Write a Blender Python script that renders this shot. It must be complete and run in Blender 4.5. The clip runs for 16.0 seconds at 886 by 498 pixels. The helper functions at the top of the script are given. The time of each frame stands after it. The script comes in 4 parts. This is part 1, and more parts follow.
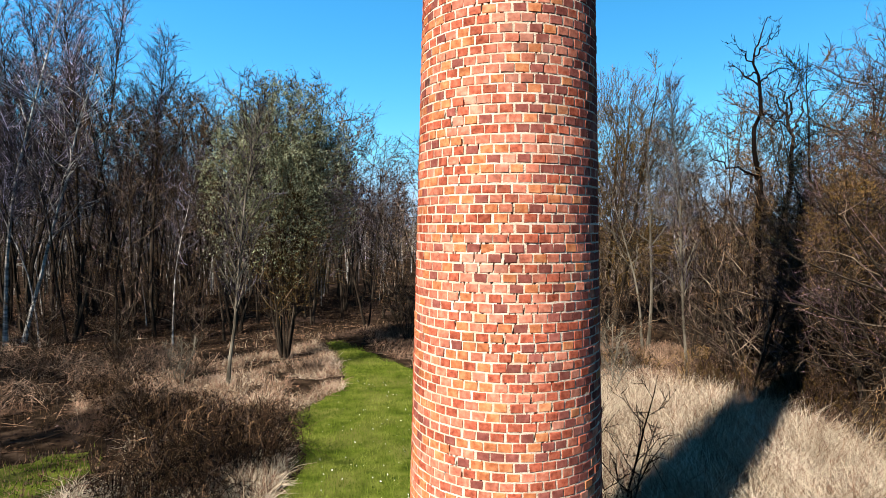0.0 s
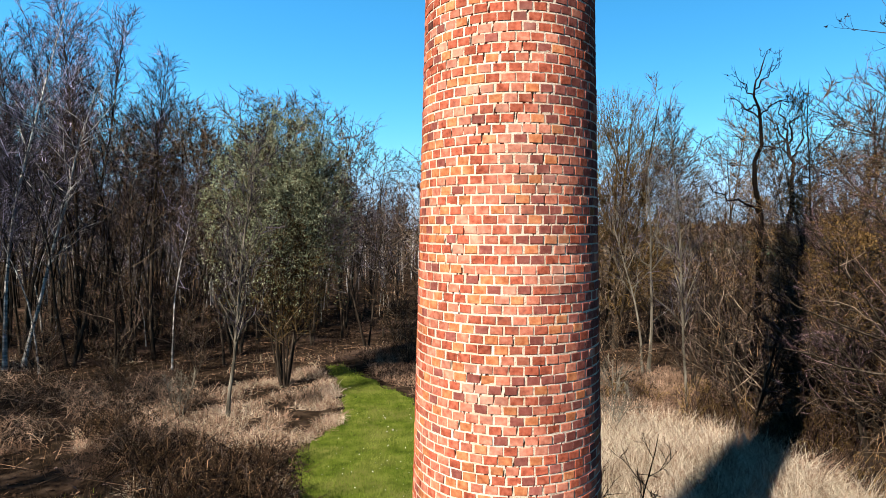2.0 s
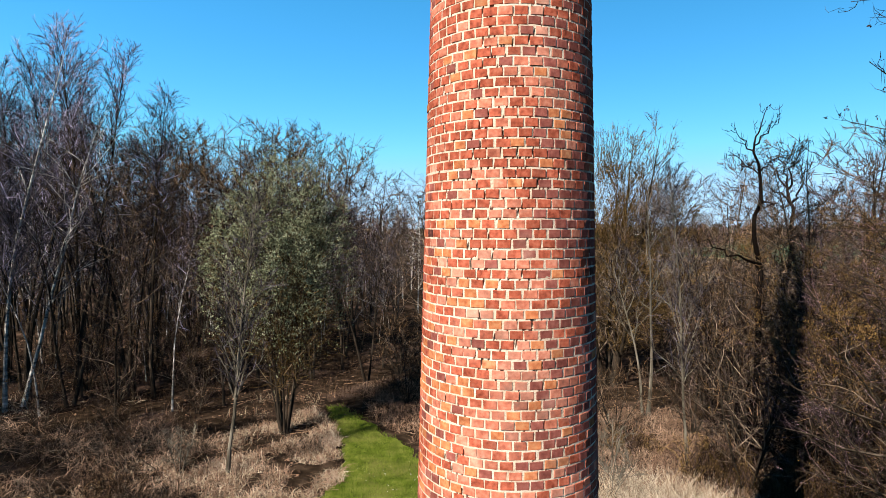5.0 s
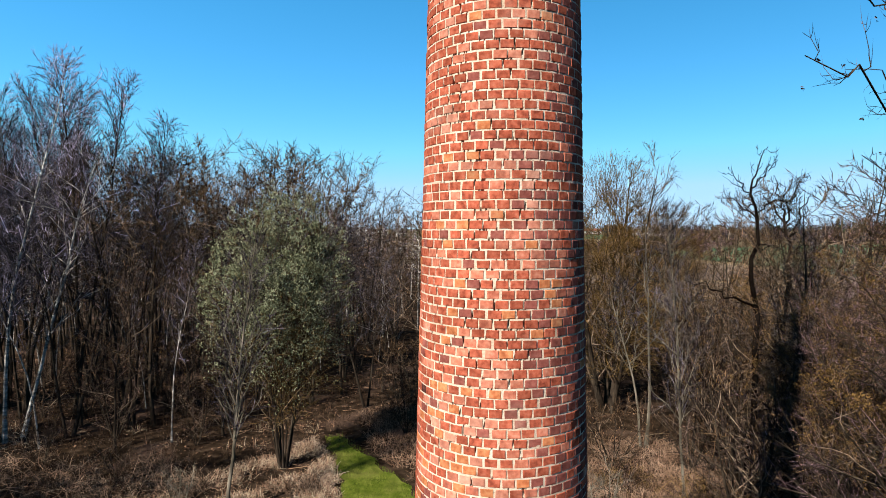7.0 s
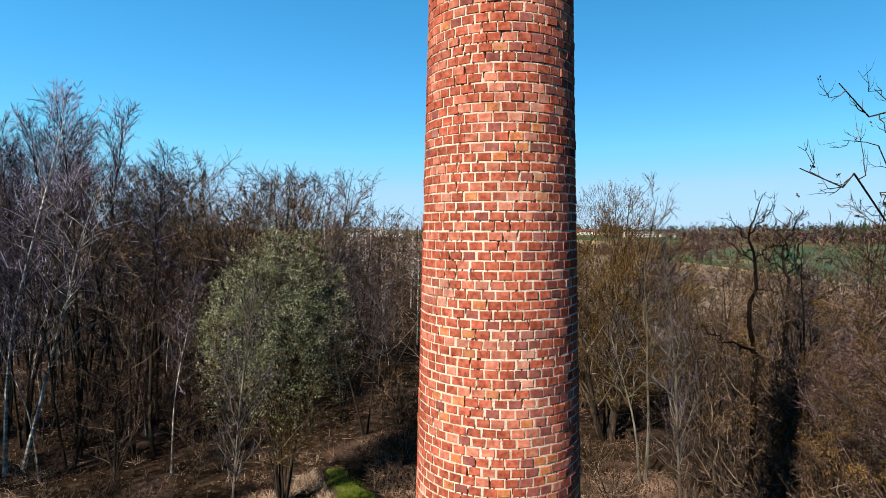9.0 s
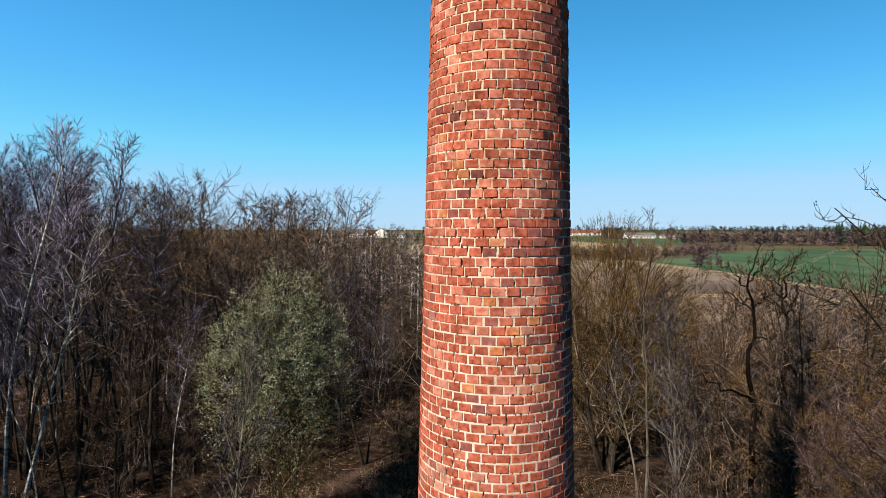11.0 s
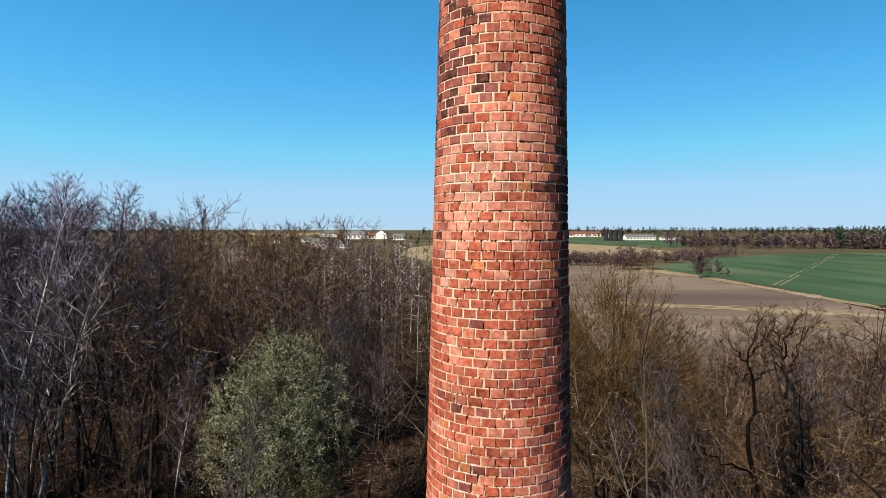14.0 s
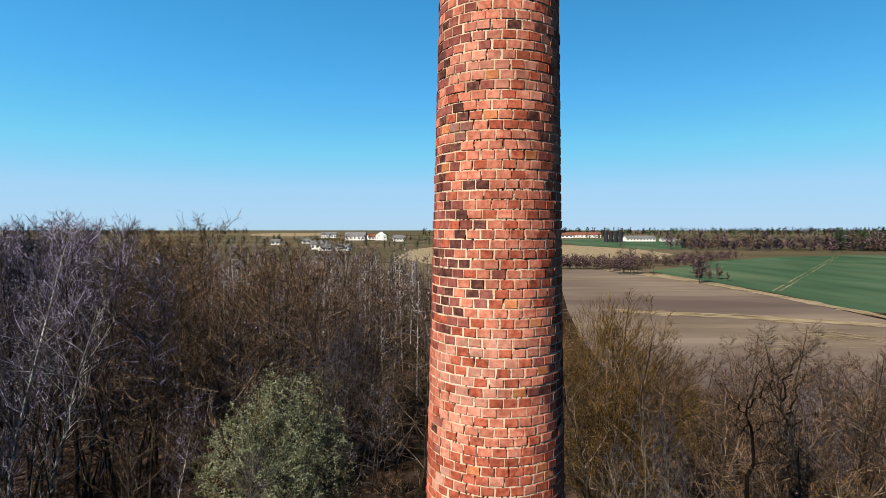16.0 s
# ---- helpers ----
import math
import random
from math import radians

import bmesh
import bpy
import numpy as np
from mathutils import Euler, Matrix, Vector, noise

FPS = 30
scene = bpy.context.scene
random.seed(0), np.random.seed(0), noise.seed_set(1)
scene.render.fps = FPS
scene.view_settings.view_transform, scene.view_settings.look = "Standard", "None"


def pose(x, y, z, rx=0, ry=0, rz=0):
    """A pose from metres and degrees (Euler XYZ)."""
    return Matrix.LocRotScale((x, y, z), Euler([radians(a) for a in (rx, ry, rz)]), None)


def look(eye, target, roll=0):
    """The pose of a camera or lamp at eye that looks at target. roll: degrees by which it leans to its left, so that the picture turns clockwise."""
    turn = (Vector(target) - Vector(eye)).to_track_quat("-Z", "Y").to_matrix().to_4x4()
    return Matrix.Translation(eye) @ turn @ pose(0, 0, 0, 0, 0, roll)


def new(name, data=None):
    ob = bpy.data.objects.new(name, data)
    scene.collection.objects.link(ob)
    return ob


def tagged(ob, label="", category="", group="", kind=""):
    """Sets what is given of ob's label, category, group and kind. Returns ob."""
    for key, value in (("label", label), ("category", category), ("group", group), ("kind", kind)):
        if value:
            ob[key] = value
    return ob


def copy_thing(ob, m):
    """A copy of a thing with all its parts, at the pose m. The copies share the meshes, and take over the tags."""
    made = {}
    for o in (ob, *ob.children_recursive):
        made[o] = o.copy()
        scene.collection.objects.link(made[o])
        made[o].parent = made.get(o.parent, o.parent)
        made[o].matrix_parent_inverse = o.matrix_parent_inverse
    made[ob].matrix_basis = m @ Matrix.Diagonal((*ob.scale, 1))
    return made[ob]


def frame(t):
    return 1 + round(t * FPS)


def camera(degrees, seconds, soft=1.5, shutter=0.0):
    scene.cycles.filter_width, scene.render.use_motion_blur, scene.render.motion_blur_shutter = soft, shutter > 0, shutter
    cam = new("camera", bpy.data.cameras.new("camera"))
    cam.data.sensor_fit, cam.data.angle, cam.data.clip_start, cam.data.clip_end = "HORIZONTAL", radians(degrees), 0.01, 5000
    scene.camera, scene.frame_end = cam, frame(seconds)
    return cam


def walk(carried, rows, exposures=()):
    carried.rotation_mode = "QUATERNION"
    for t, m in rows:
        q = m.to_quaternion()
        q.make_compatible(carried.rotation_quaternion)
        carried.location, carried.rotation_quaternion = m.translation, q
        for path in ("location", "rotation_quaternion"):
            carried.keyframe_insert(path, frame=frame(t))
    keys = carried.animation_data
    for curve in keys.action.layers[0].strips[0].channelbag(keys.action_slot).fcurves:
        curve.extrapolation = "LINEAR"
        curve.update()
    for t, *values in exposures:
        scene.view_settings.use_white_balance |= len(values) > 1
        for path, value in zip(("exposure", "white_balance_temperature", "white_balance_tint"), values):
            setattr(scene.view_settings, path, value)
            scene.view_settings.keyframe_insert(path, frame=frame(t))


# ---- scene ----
# ---- camera: a slow climb beside the chimney ----
cam = camera(74.02, 16.0, soft=0.7)
PITCH = -2.07
ROWS = [
    (0.0, 0.000, 0.000, 5.100), (0.5, 0.000, 0.015, 5.355), (1.0, -0.003, 0.032, 5.613), (1.5, -0.002, 0.052, 5.876),
    (2.0, 0.001, 0.073, 6.151), (2.5, 0.008, 0.094, 6.426), (3.0, 0.004, 0.113, 6.705), (3.5, -0.007, 0.126, 7.003),
    (4.0, -0.010, 0.132, 7.308), (6.5, 0.047, 0.106, 8.971), (7.0, 0.063, 0.102, 9.320), (7.5, 0.074, 0.100, 9.676),
    (8.0, 0.080, 0.099, 10.034), (8.5, 0.087, 0.100, 10.399), (9.0, 0.095, 0.102, 10.776), (11.5, 0.120, 0.123, 12.758),
    (12.0, 0.110, 0.132, 13.161), (12.5, 0.102, 0.143, 13.547), (13.0, 0.101, 0.154, 13.954), (13.5, 0.098, 0.166, 14.363),
    (14.0, 0.106, 0.180, 14.783), (14.5, 0.126, 0.195, 15.205), (15.0, 0.137, 0.212, 15.617), (15.5, 0.139, 0.230, 16.039),
    (16.0, 0.149, 0.248, 16.455),
]
walk(cam, [(t, pose(x, y, z, 90 + PITCH, 0, 0)) for t, x, y, z in ROWS],
     exposures=((0.0, 2.22), (4.0, 2.13), (9.0, 1.89), (16.0, 1.69)))

# ---- light: clear spring sky and one sun, behind the camera on its left ----
SUN_AZ, SUN_EL = 39.0, 40.0          # degrees left of straight behind; height
SUN_WAY = Vector((-math.sin(radians(SUN_AZ)) * math.cos(radians(SUN_EL)),
                  -math.cos(radians(SUN_AZ)) * math.cos(radians(SUN_EL)), math.sin(radians(SUN_EL))))
world = bpy.data.worlds.new("sky")
scene.world = world
world.use_nodes = True
wt = world.node_tree
sky = wt.nodes.new("ShaderNodeTexSky")
sky.sky_type, sky.sun_disc = "NISHITA", False
sky.sun_elevation = radians(SUN_EL)
sky.sun_rotation = math.atan2(SUN_WAY.x, SUN_WAY.y)
sky.air_density, sky.dust_density, sky.ozone_density = 1.0, 0.0, 3.0
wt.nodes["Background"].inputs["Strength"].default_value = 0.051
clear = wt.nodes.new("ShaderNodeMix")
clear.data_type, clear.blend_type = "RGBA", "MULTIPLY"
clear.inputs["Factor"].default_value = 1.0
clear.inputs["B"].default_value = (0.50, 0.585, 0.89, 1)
deep = wt.nodes.new("ShaderNodeHueSaturation")
deep.inputs["Hue"].default_value, deep.inputs["Saturation"].default_value = 0.468, 1.13
even = wt.nodes.new("ShaderNodeTexSky")      # a second sky, its sun turned 75 degrees, added to brighten the left side
even.sky_type, even.sun_disc = "NISHITA", False
even.sun_elevation, even.sun_rotation = sky.sun_elevation, sky.sun_rotation + radians(75)
even.air_density, even.dust_density, even.ozone_density = 1.0, 0.0, 3.0
sky_blend = wt.nodes.new("ShaderNodeMix")
sky_blend.data_type = "RGBA"
sky_blend.inputs["Factor"].default_value = 0.45
wt.links.new(sky.outputs[0], sky_blend.inputs["A"])
wt.links.new(even.outputs[0], sky_blend.inputs["B"])
wt.links.new(sky_blend.outputs["Result"], clear.inputs["A"])
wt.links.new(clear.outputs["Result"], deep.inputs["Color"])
low = wt.nodes.new("ShaderNodeMix")           # the horizon stays blue-grey, never white
low.data_type, low.blend_type = "RGBA", "DARKEN"
low.inputs["Factor"].default_value = 0.8
low.inputs["B"].default_value = (2.3, 3.8, 5.3, 1)
wt.links.new(deep.outputs[0], low.inputs["A"])
wt.links.new(low.outputs["Result"], wt.nodes["Background"].inputs["Color"])
lamp = bpy.data.lights.new("sun", "SUN")
lamp.energy, lamp.angle, lamp.color = 5.0, radians(0.53), (1.0, 0.90, 0.76)
new("sun", lamp).matrix_world = look(SUN_WAY * 60, (0, 0, 0))


# ---- materials ----
def material(name, stops, scale=4.0, rough=0.85, bump=0.4, bump_scale=None, vary=0.25, stretch=(1, 1, 1), detail=6, second=None, skew=1.0, grime=0.0):
    """Noise between the colour stops, a slower second noise, a per-piece tone and fine relief."""
    m = bpy.data.materials.new(name)
    m.use_nodes = True
    n, l = m.node_tree.nodes, m.node_tree.links
    b = n["Principled BSDF"]
    b.inputs["Roughness"].default_value = rough
    b.inputs["Specular IOR Level"].default_value = 0.5 if rough < 0.3 else 0.0
    geo = n.new("ShaderNodeNewGeometry")
    mp = n.new("ShaderNodeMapping")
    mp.inputs["Scale"].default_value = stretch
    l.new(geo.outputs["Position"], mp.inputs["Vector"])
    tex = n.new("ShaderNodeTexNoise")
    tex.inputs["Scale"].default_value, tex.inputs["Detail"].default_value = scale, detail
    l.new(mp.outputs[0], tex.inputs["Vector"])
    ramp = n.new("ShaderNodeValToRGB")
    el = ramp.color_ramp.elements
    while len(el) < len(stops):
        el.new(0.5)
    for i, c in enumerate(stops):
        el[i].position = 0.3 + 0.4 * i / max(1, len(stops) - 1)
        el[i].color = (*c, 1)
    l.new(tex.outputs[0], ramp.inputs[0])
    col = ramp.outputs[0]
    if second:                       # (colour, scale, low, high): a slower stain
        c2, s2, lo, hi = second
        t2 = n.new("ShaderNodeTexNoise")
        t2.inputs["Scale"].default_value, t2.inputs["Detail"].default_value = s2, 5
        l.new(mp.outputs[0], t2.inputs["Vector"])
        r2 = n.new("ShaderNodeMapRange")
        r2.inputs[1].default_value, r2.inputs[2].default_value = lo, hi
        l.new(t2.outputs[0], r2.inputs[0])
        mx = n.new("ShaderNodeMix")
        mx.data_type = "RGBA"
        l.new(r2.outputs[0], mx.inputs["Factor"])
        l.new(col, mx.inputs["A"])
        mx.inputs["B"].default_value = (*c2, 1)
        col = mx.outputs["Result"]
    if grime:                        # sooty weathering that runs over many pieces
        t4 = n.new("ShaderNodeTexNoise")
        t4.inputs["Scale"].default_value, t4.inputs["Detail"].default_value, t4.inputs["Roughness"].default_value = 3.1, 9, 0.72
        l.new(mp.outputs[0], t4.inputs["Vector"])
        r4 = n.new("ShaderNodeMapRange")
        r4.inputs[1].default_value, r4.inputs[2].default_value, r4.inputs[3].default_value, r4.inputs[4].default_value = 0.34, 0.62, 1 - grime, 1.12
        l.new(t4.outputs[0], r4.inputs[0])
        soot = n.new("ShaderNodeHueSaturation")
        l.new(r4.outputs[0], soot.inputs["Value"])
        l.new(col, soot.inputs["Color"])
        col = soot.outputs[0]
    if vary:
        info = n.new("ShaderNodeObjectInfo")
        add = n.new("ShaderNodeMath")
        add.operation = "ADD"
        l.new(geo.outputs["Random Per Island"], add.inputs[0])
        l.new(info.outputs["Random"], add.inputs[1])
        fr = n.new("ShaderNodeMath")
        fr.operation = "FRACT"
        l.new(add.outputs[0], fr.inputs[0])
        # a high skew leaves few bright pieces: sun glints on twigs put into the tone
        bias = n.new("ShaderNodeMath")
        bias.operation = "POWER"
        bias.inputs[1].default_value = skew
        l.new(fr.outputs[0], bias.inputs[0])
        mr = n.new("ShaderNodeMapRange")
        mr.inputs[3].default_value, mr.inputs[4].default_value = 1 - vary, 1 + vary * skew
        l.new(bias.outputs[0], mr.inputs[0])
        hs = n.new("ShaderNodeHueSaturation")
        l.new(mr.outputs[0], hs.inputs["Value"])
        l.new(col, hs.inputs["Color"])
        col = hs.outputs[0]
    l.new(col, b.inputs["Base Color"])
    if bump:
        t3 = n.new("ShaderNodeTexNoise")
        t3.inputs["Scale"].default_value, t3.inputs["Detail"].default_value = bump_scale or scale * 6, 6
        l.new(mp.outputs[0], t3.inputs["Vector"])
        bp = n.new("ShaderNodeBump")
        bp.inputs["Strength"].default_value, bp.inputs["Distance"].default_value = bump, 0.02
        l.new(t3.outputs[0], bp.inputs["Height"])
        l.new(bp.outputs[0], b.inputs["Normal"])
    return m


PALE = (0.264, 0.196, 0.162)
M_RED = material("brick_red", [(0.105, 0.0248, 0.0156), (0.188, 0.0476, 0.0282), (0.224, 0.0718, 0.0463)], 24, 0.62, 0.18, 90, 0.15, second=(PALE, 1.6, 0.58, 1.1), grime=0.42)
M_ORANGE = material("brick_orange", [(0.181, 0.056, 0.024), (0.245, 0.088, 0.04), (0.277, 0.128, 0.064)], 24, 0.65, 0.18, 90, 0.12, second=(PALE, 1.7, 0.58, 1.1), grime=0.42)
M_SALMON = material("brick_salmon", [(0.174, 0.052, 0.0343), (0.245, 0.0832, 0.0545), (0.287, 0.121, 0.0858)], 24, 0.6, 0.18, 90, 0.14, second=(PALE, 1.5, 0.53, 1.0), grime=0.42)
M_PURPLE = material("brick_purple", [(0.0896, 0.0267, 0.0224), (0.119, 0.0384, 0.0315), (0.145, 0.0544, 0.0448)], 24, 0.5, 0.18, 90, 0.18, second=(PALE, 1.8, 0.6, 1.2), grime=0.42)
M_CHAR = material("brick_charred", [(0.024, 0.0107, 0.0096), (0.0453, 0.0187, 0.016), (0.0906, 0.0373, 0.0277)], 24, 0.5, 0.18, 90, 0.25)
BRICKS = [M_RED, M_ORANGE, M_SALMON, M_PURPLE, M_CHAR]
M_MORTAR = material("mortar", [(0.23, 0.175, 0.132), (0.275, 0.224, 0.181), (0.303, 0.266, 0.23)], 5, 0.95, 0.6, 70, 0, second=((0.202, 0.147, 0.105), 0.9, 0.6, 0.95))
M_MORTAR_OLD = material("mortar_old", [(0.174, 0.11, 0.0693), (0.266, 0.186, 0.128), (0.346, 0.266, 0.202)], 4, 0.95, 0.6, 70, 0, second=((0.352, 0.288, 0.233), 0.7, 0.5, 0.8))
# dark litter; its lighter second noise paints sunlit patches of floor into the colour
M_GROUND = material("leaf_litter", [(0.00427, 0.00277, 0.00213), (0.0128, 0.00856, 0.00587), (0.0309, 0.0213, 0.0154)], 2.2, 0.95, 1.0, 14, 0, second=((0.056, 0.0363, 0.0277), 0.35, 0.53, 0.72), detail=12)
M_FAR = material("far_land", [(0.0256, 0.0267, 0.0149), (0.0491, 0.0405, 0.0256), (0.0768, 0.064, 0.0427)], 0.006, 0.95, 0.3, 0.2, 0, stretch=(0.4, 1, 1), detail=4)
M_LAWN = material("lawn", [(0.0175, 0.0269, 0.00404), (0.0386, 0.0517, 0.00727), (0.0696, 0.0796, 0.0162)], 2.4, 0.9, 0.8, 30, 0, second=((0.0637, 0.0636, 0.0178), 0.7, 0.46, 0.72), detail=12)
M_BLADE = material("grass_blade", [(0.0232, 0.0358, 0.00485), (0.0426, 0.0576, 0.00808), (0.0773, 0.0876, 0.0194)], 0.8, 0.7, 0, None, 0.45)
M_STRAW = material("dry_grass", [(0.156, 0.126, 0.0918), (0.225, 0.187, 0.143), (0.285, 0.245, 0.197)], 0.9, 0.85, 0.5, 25, 0.3)
M_STRAW_BROWN = material("dry_grass_brown", [(0.0493, 0.0291, 0.0197), (0.0899, 0.0545, 0.0372), (0.142, 0.0927, 0.0673)], 0.9, 0.85, 0.5, 25, 0.3)
M_TAWNY = material("tawny_litter", [(0.075, 0.047, 0.033), (0.130, 0.086, 0.062), (0.205, 0.148, 0.112)], 0.9, 0.85, 0.5, 25, 0.4)
M_STEM = material("dead_stems", [(0.00931, 0.00598, 0.00399), (0.0199, 0.012, 0.00798), (0.0386, 0.0246, 0.0166)], 0.9, 0.85, 0, None, 0.35)
M_BARK = material("bark_grey", [(0.00666, 0.00518, 0.00443), (0.0162, 0.0126, 0.0096), (0.037, 0.0296, 0.0229)], 5, 0.9, 0.8, 20, 0.2, stretch=(1, 1, 0.25))
M_BARK_PALE = material("bark_pale", [(0.021, 0.0185, 0.0143), (0.0546, 0.0483, 0.0386), (0.105, 0.0945, 0.0777)], 4, 0.85, 0.6, 20, 0.15, stretch=(1, 1, 0.3))
M_BIRCH = material("birch_bark", [(0.0217, 0.0196, 0.0185), (0.174, 0.162, 0.153), (0.375, 0.361, 0.347)], 3.2, 0.7, 0.4, 20, 0.1, stretch=(0.6, 0.6, 2.2))
M_LIMB = material("limb_bark", [(0.02, 0.0178, 0.0184), (0.0451, 0.0403, 0.0413), (0.085, 0.0777, 0.0813)], 3, 0.85, 0, None, 0.6, skew=2.0)
M_LIMB_WARM = material("limb_bark_warm", [(0.0231, 0.017, 0.0128), (0.0511, 0.0378, 0.0287), (0.0944, 0.0731, 0.0572)], 3, 0.85, 0, None, 0.6, skew=2.0)
M_LIMB_OLIVE = material("limb_bark_olive", [(0.0201, 0.0153, 0.0101), (0.0457, 0.0338, 0.0217), (0.0837, 0.0627, 0.0434)], 3, 0.85, 0, None, 0.6, skew=2.0)
M_TWIG_GREY = material("twigs_grey", [(0.0074, 0.00642, 0.00821), (0.0193, 0.0166, 0.0214), (0.0446, 0.0393, 0.0504)], 0.7, 0.8, 0, None, 0.7, skew=5.0)
M_TWIG_PALE = material("twigs_pale", [(0.0316, 0.0282, 0.0421), (0.067, 0.0599, 0.0871), (0.132, 0.119, 0.165)], 0.7, 0.75, 0, None, 0.7, skew=5.0)
M_TWIG_RED = material("twigs_reddish", [(0.00644, 0.004, 0.00358), (0.0175, 0.012, 0.0107), (0.0359, 0.0254, 0.0235)], 0.7, 0.8, 0, None, 0.7, skew=5.0)
M_TWIG_PURPLE = material("twigs_purplish", [(0.0217, 0.0128, 0.0148), (0.0461, 0.0296, 0.0344), (0.0832, 0.0572, 0.0689)], 0.7, 0.8, 0, None, 0.7, skew=5.0)
M_TWIG_RUST = material("twigs_rust", [(0.0121, 0.00705, 0.0041), (0.0341, 0.0212, 0.0123), (0.0668, 0.0422, 0.0263)], 0.7, 0.8, 0, None, 0.7, skew=5.0)
M_TWIG_OLIVE = material("twigs_olive", [(0.0131, 0.00851, 0.00375), (0.0406, 0.0256, 0.00979), (0.088, 0.0571, 0.024)], 0.7, 0.8, 0, None, 0.6, skew=2.4)
M_TWIG_DARK = material("twigs_dark", [(0.00454, 0.0034, 0.00295), (0.0091, 0.0068, 0.00589), (0.0181, 0.0136, 0.0118)], 0.7, 0.8, 0, None, 0.7, skew=5.0)
M_LEAF = material("spring_leaves", [(0.0326, 0.0371, 0.0206), (0.0841, 0.0913, 0.0552), (0.144, 0.151, 0.106)], 1.5, 0.6, 0, None, 0.6)
M_CATKIN = material("catkins", [(0.0345, 0.0198, 0.0074), (0.0573, 0.0343, 0.0127), (0.0861, 0.0551, 0.0222)], 1.5, 0.8, 0, None, 0.6)
M_PINE = material("pine_needles", [(0.0096, 0.02, 0.0096), (0.0176, 0.0336, 0.0144), (0.032, 0.048, 0.0224)], 0.5, 0.8, 0, None, 0.3)
M_PLOUGH = material("ploughed_soil", [(0.0664, 0.0509, 0.0384), (0.0885, 0.0688, 0.0535), (0.114, 0.0911, 0.0725)], 0.12, 0.95, 0.6, 0.8, 0, stretch=(0.25, 1, 1), second=((0.0526, 0.0404, 0.0363), 0.02, 0.45, 0.6))
M_CROP = material("winter_crop", [(0.0174, 0.0338, 0.0202), (0.024, 0.0464, 0.0262), (0.036, 0.0579, 0.0364)], 0.06, 0.9, 0.4, 1.0, 0, stretch=(1, 0.3, 1), second=((0.0454, 0.0627, 0.0371), 0.02, 0.5, 0.7))
M_VERGE = material("field_verge", [(0.0938, 0.0725, 0.0427), (0.132, 0.104, 0.0661), (0.171, 0.139, 0.0938)], 0.3, 0.95, 0.5, 2, 0)
M_WHITE = material("white_render", [(0.322, 0.314, 0.3), (0.38, 0.373, 0.358), (0.424, 0.417, 0.402)], 0.4, 0.8, 0.1, 3, 0)
M_ROOF = material("roof_tiles", [(0.0597, 0.0256, 0.0192), (0.0896, 0.0363, 0.0256), (0.119, 0.0555, 0.0427)], 0.8, 0.8, 0.3, 4, 0)
M_SLATE = material("roof_sheet", [(0.0427, 0.0427, 0.0448), (0.0725, 0.0725, 0.0746), (0.102, 0.102, 0.102)], 0.6, 0.6, 0.2, 4, 0)
M_GLASS = material("dark_pane", [(0.02, 0.024, 0.03), (0.035, 0.04, 0.05)], 0.5, 0.12, 0, None, 0)
M_TANK = material("dark_cladding", [(0.01, 0.0104, 0.012), (0.018, 0.0188, 0.0208)], 0.5, 0.6, 0.1, 3, 0)


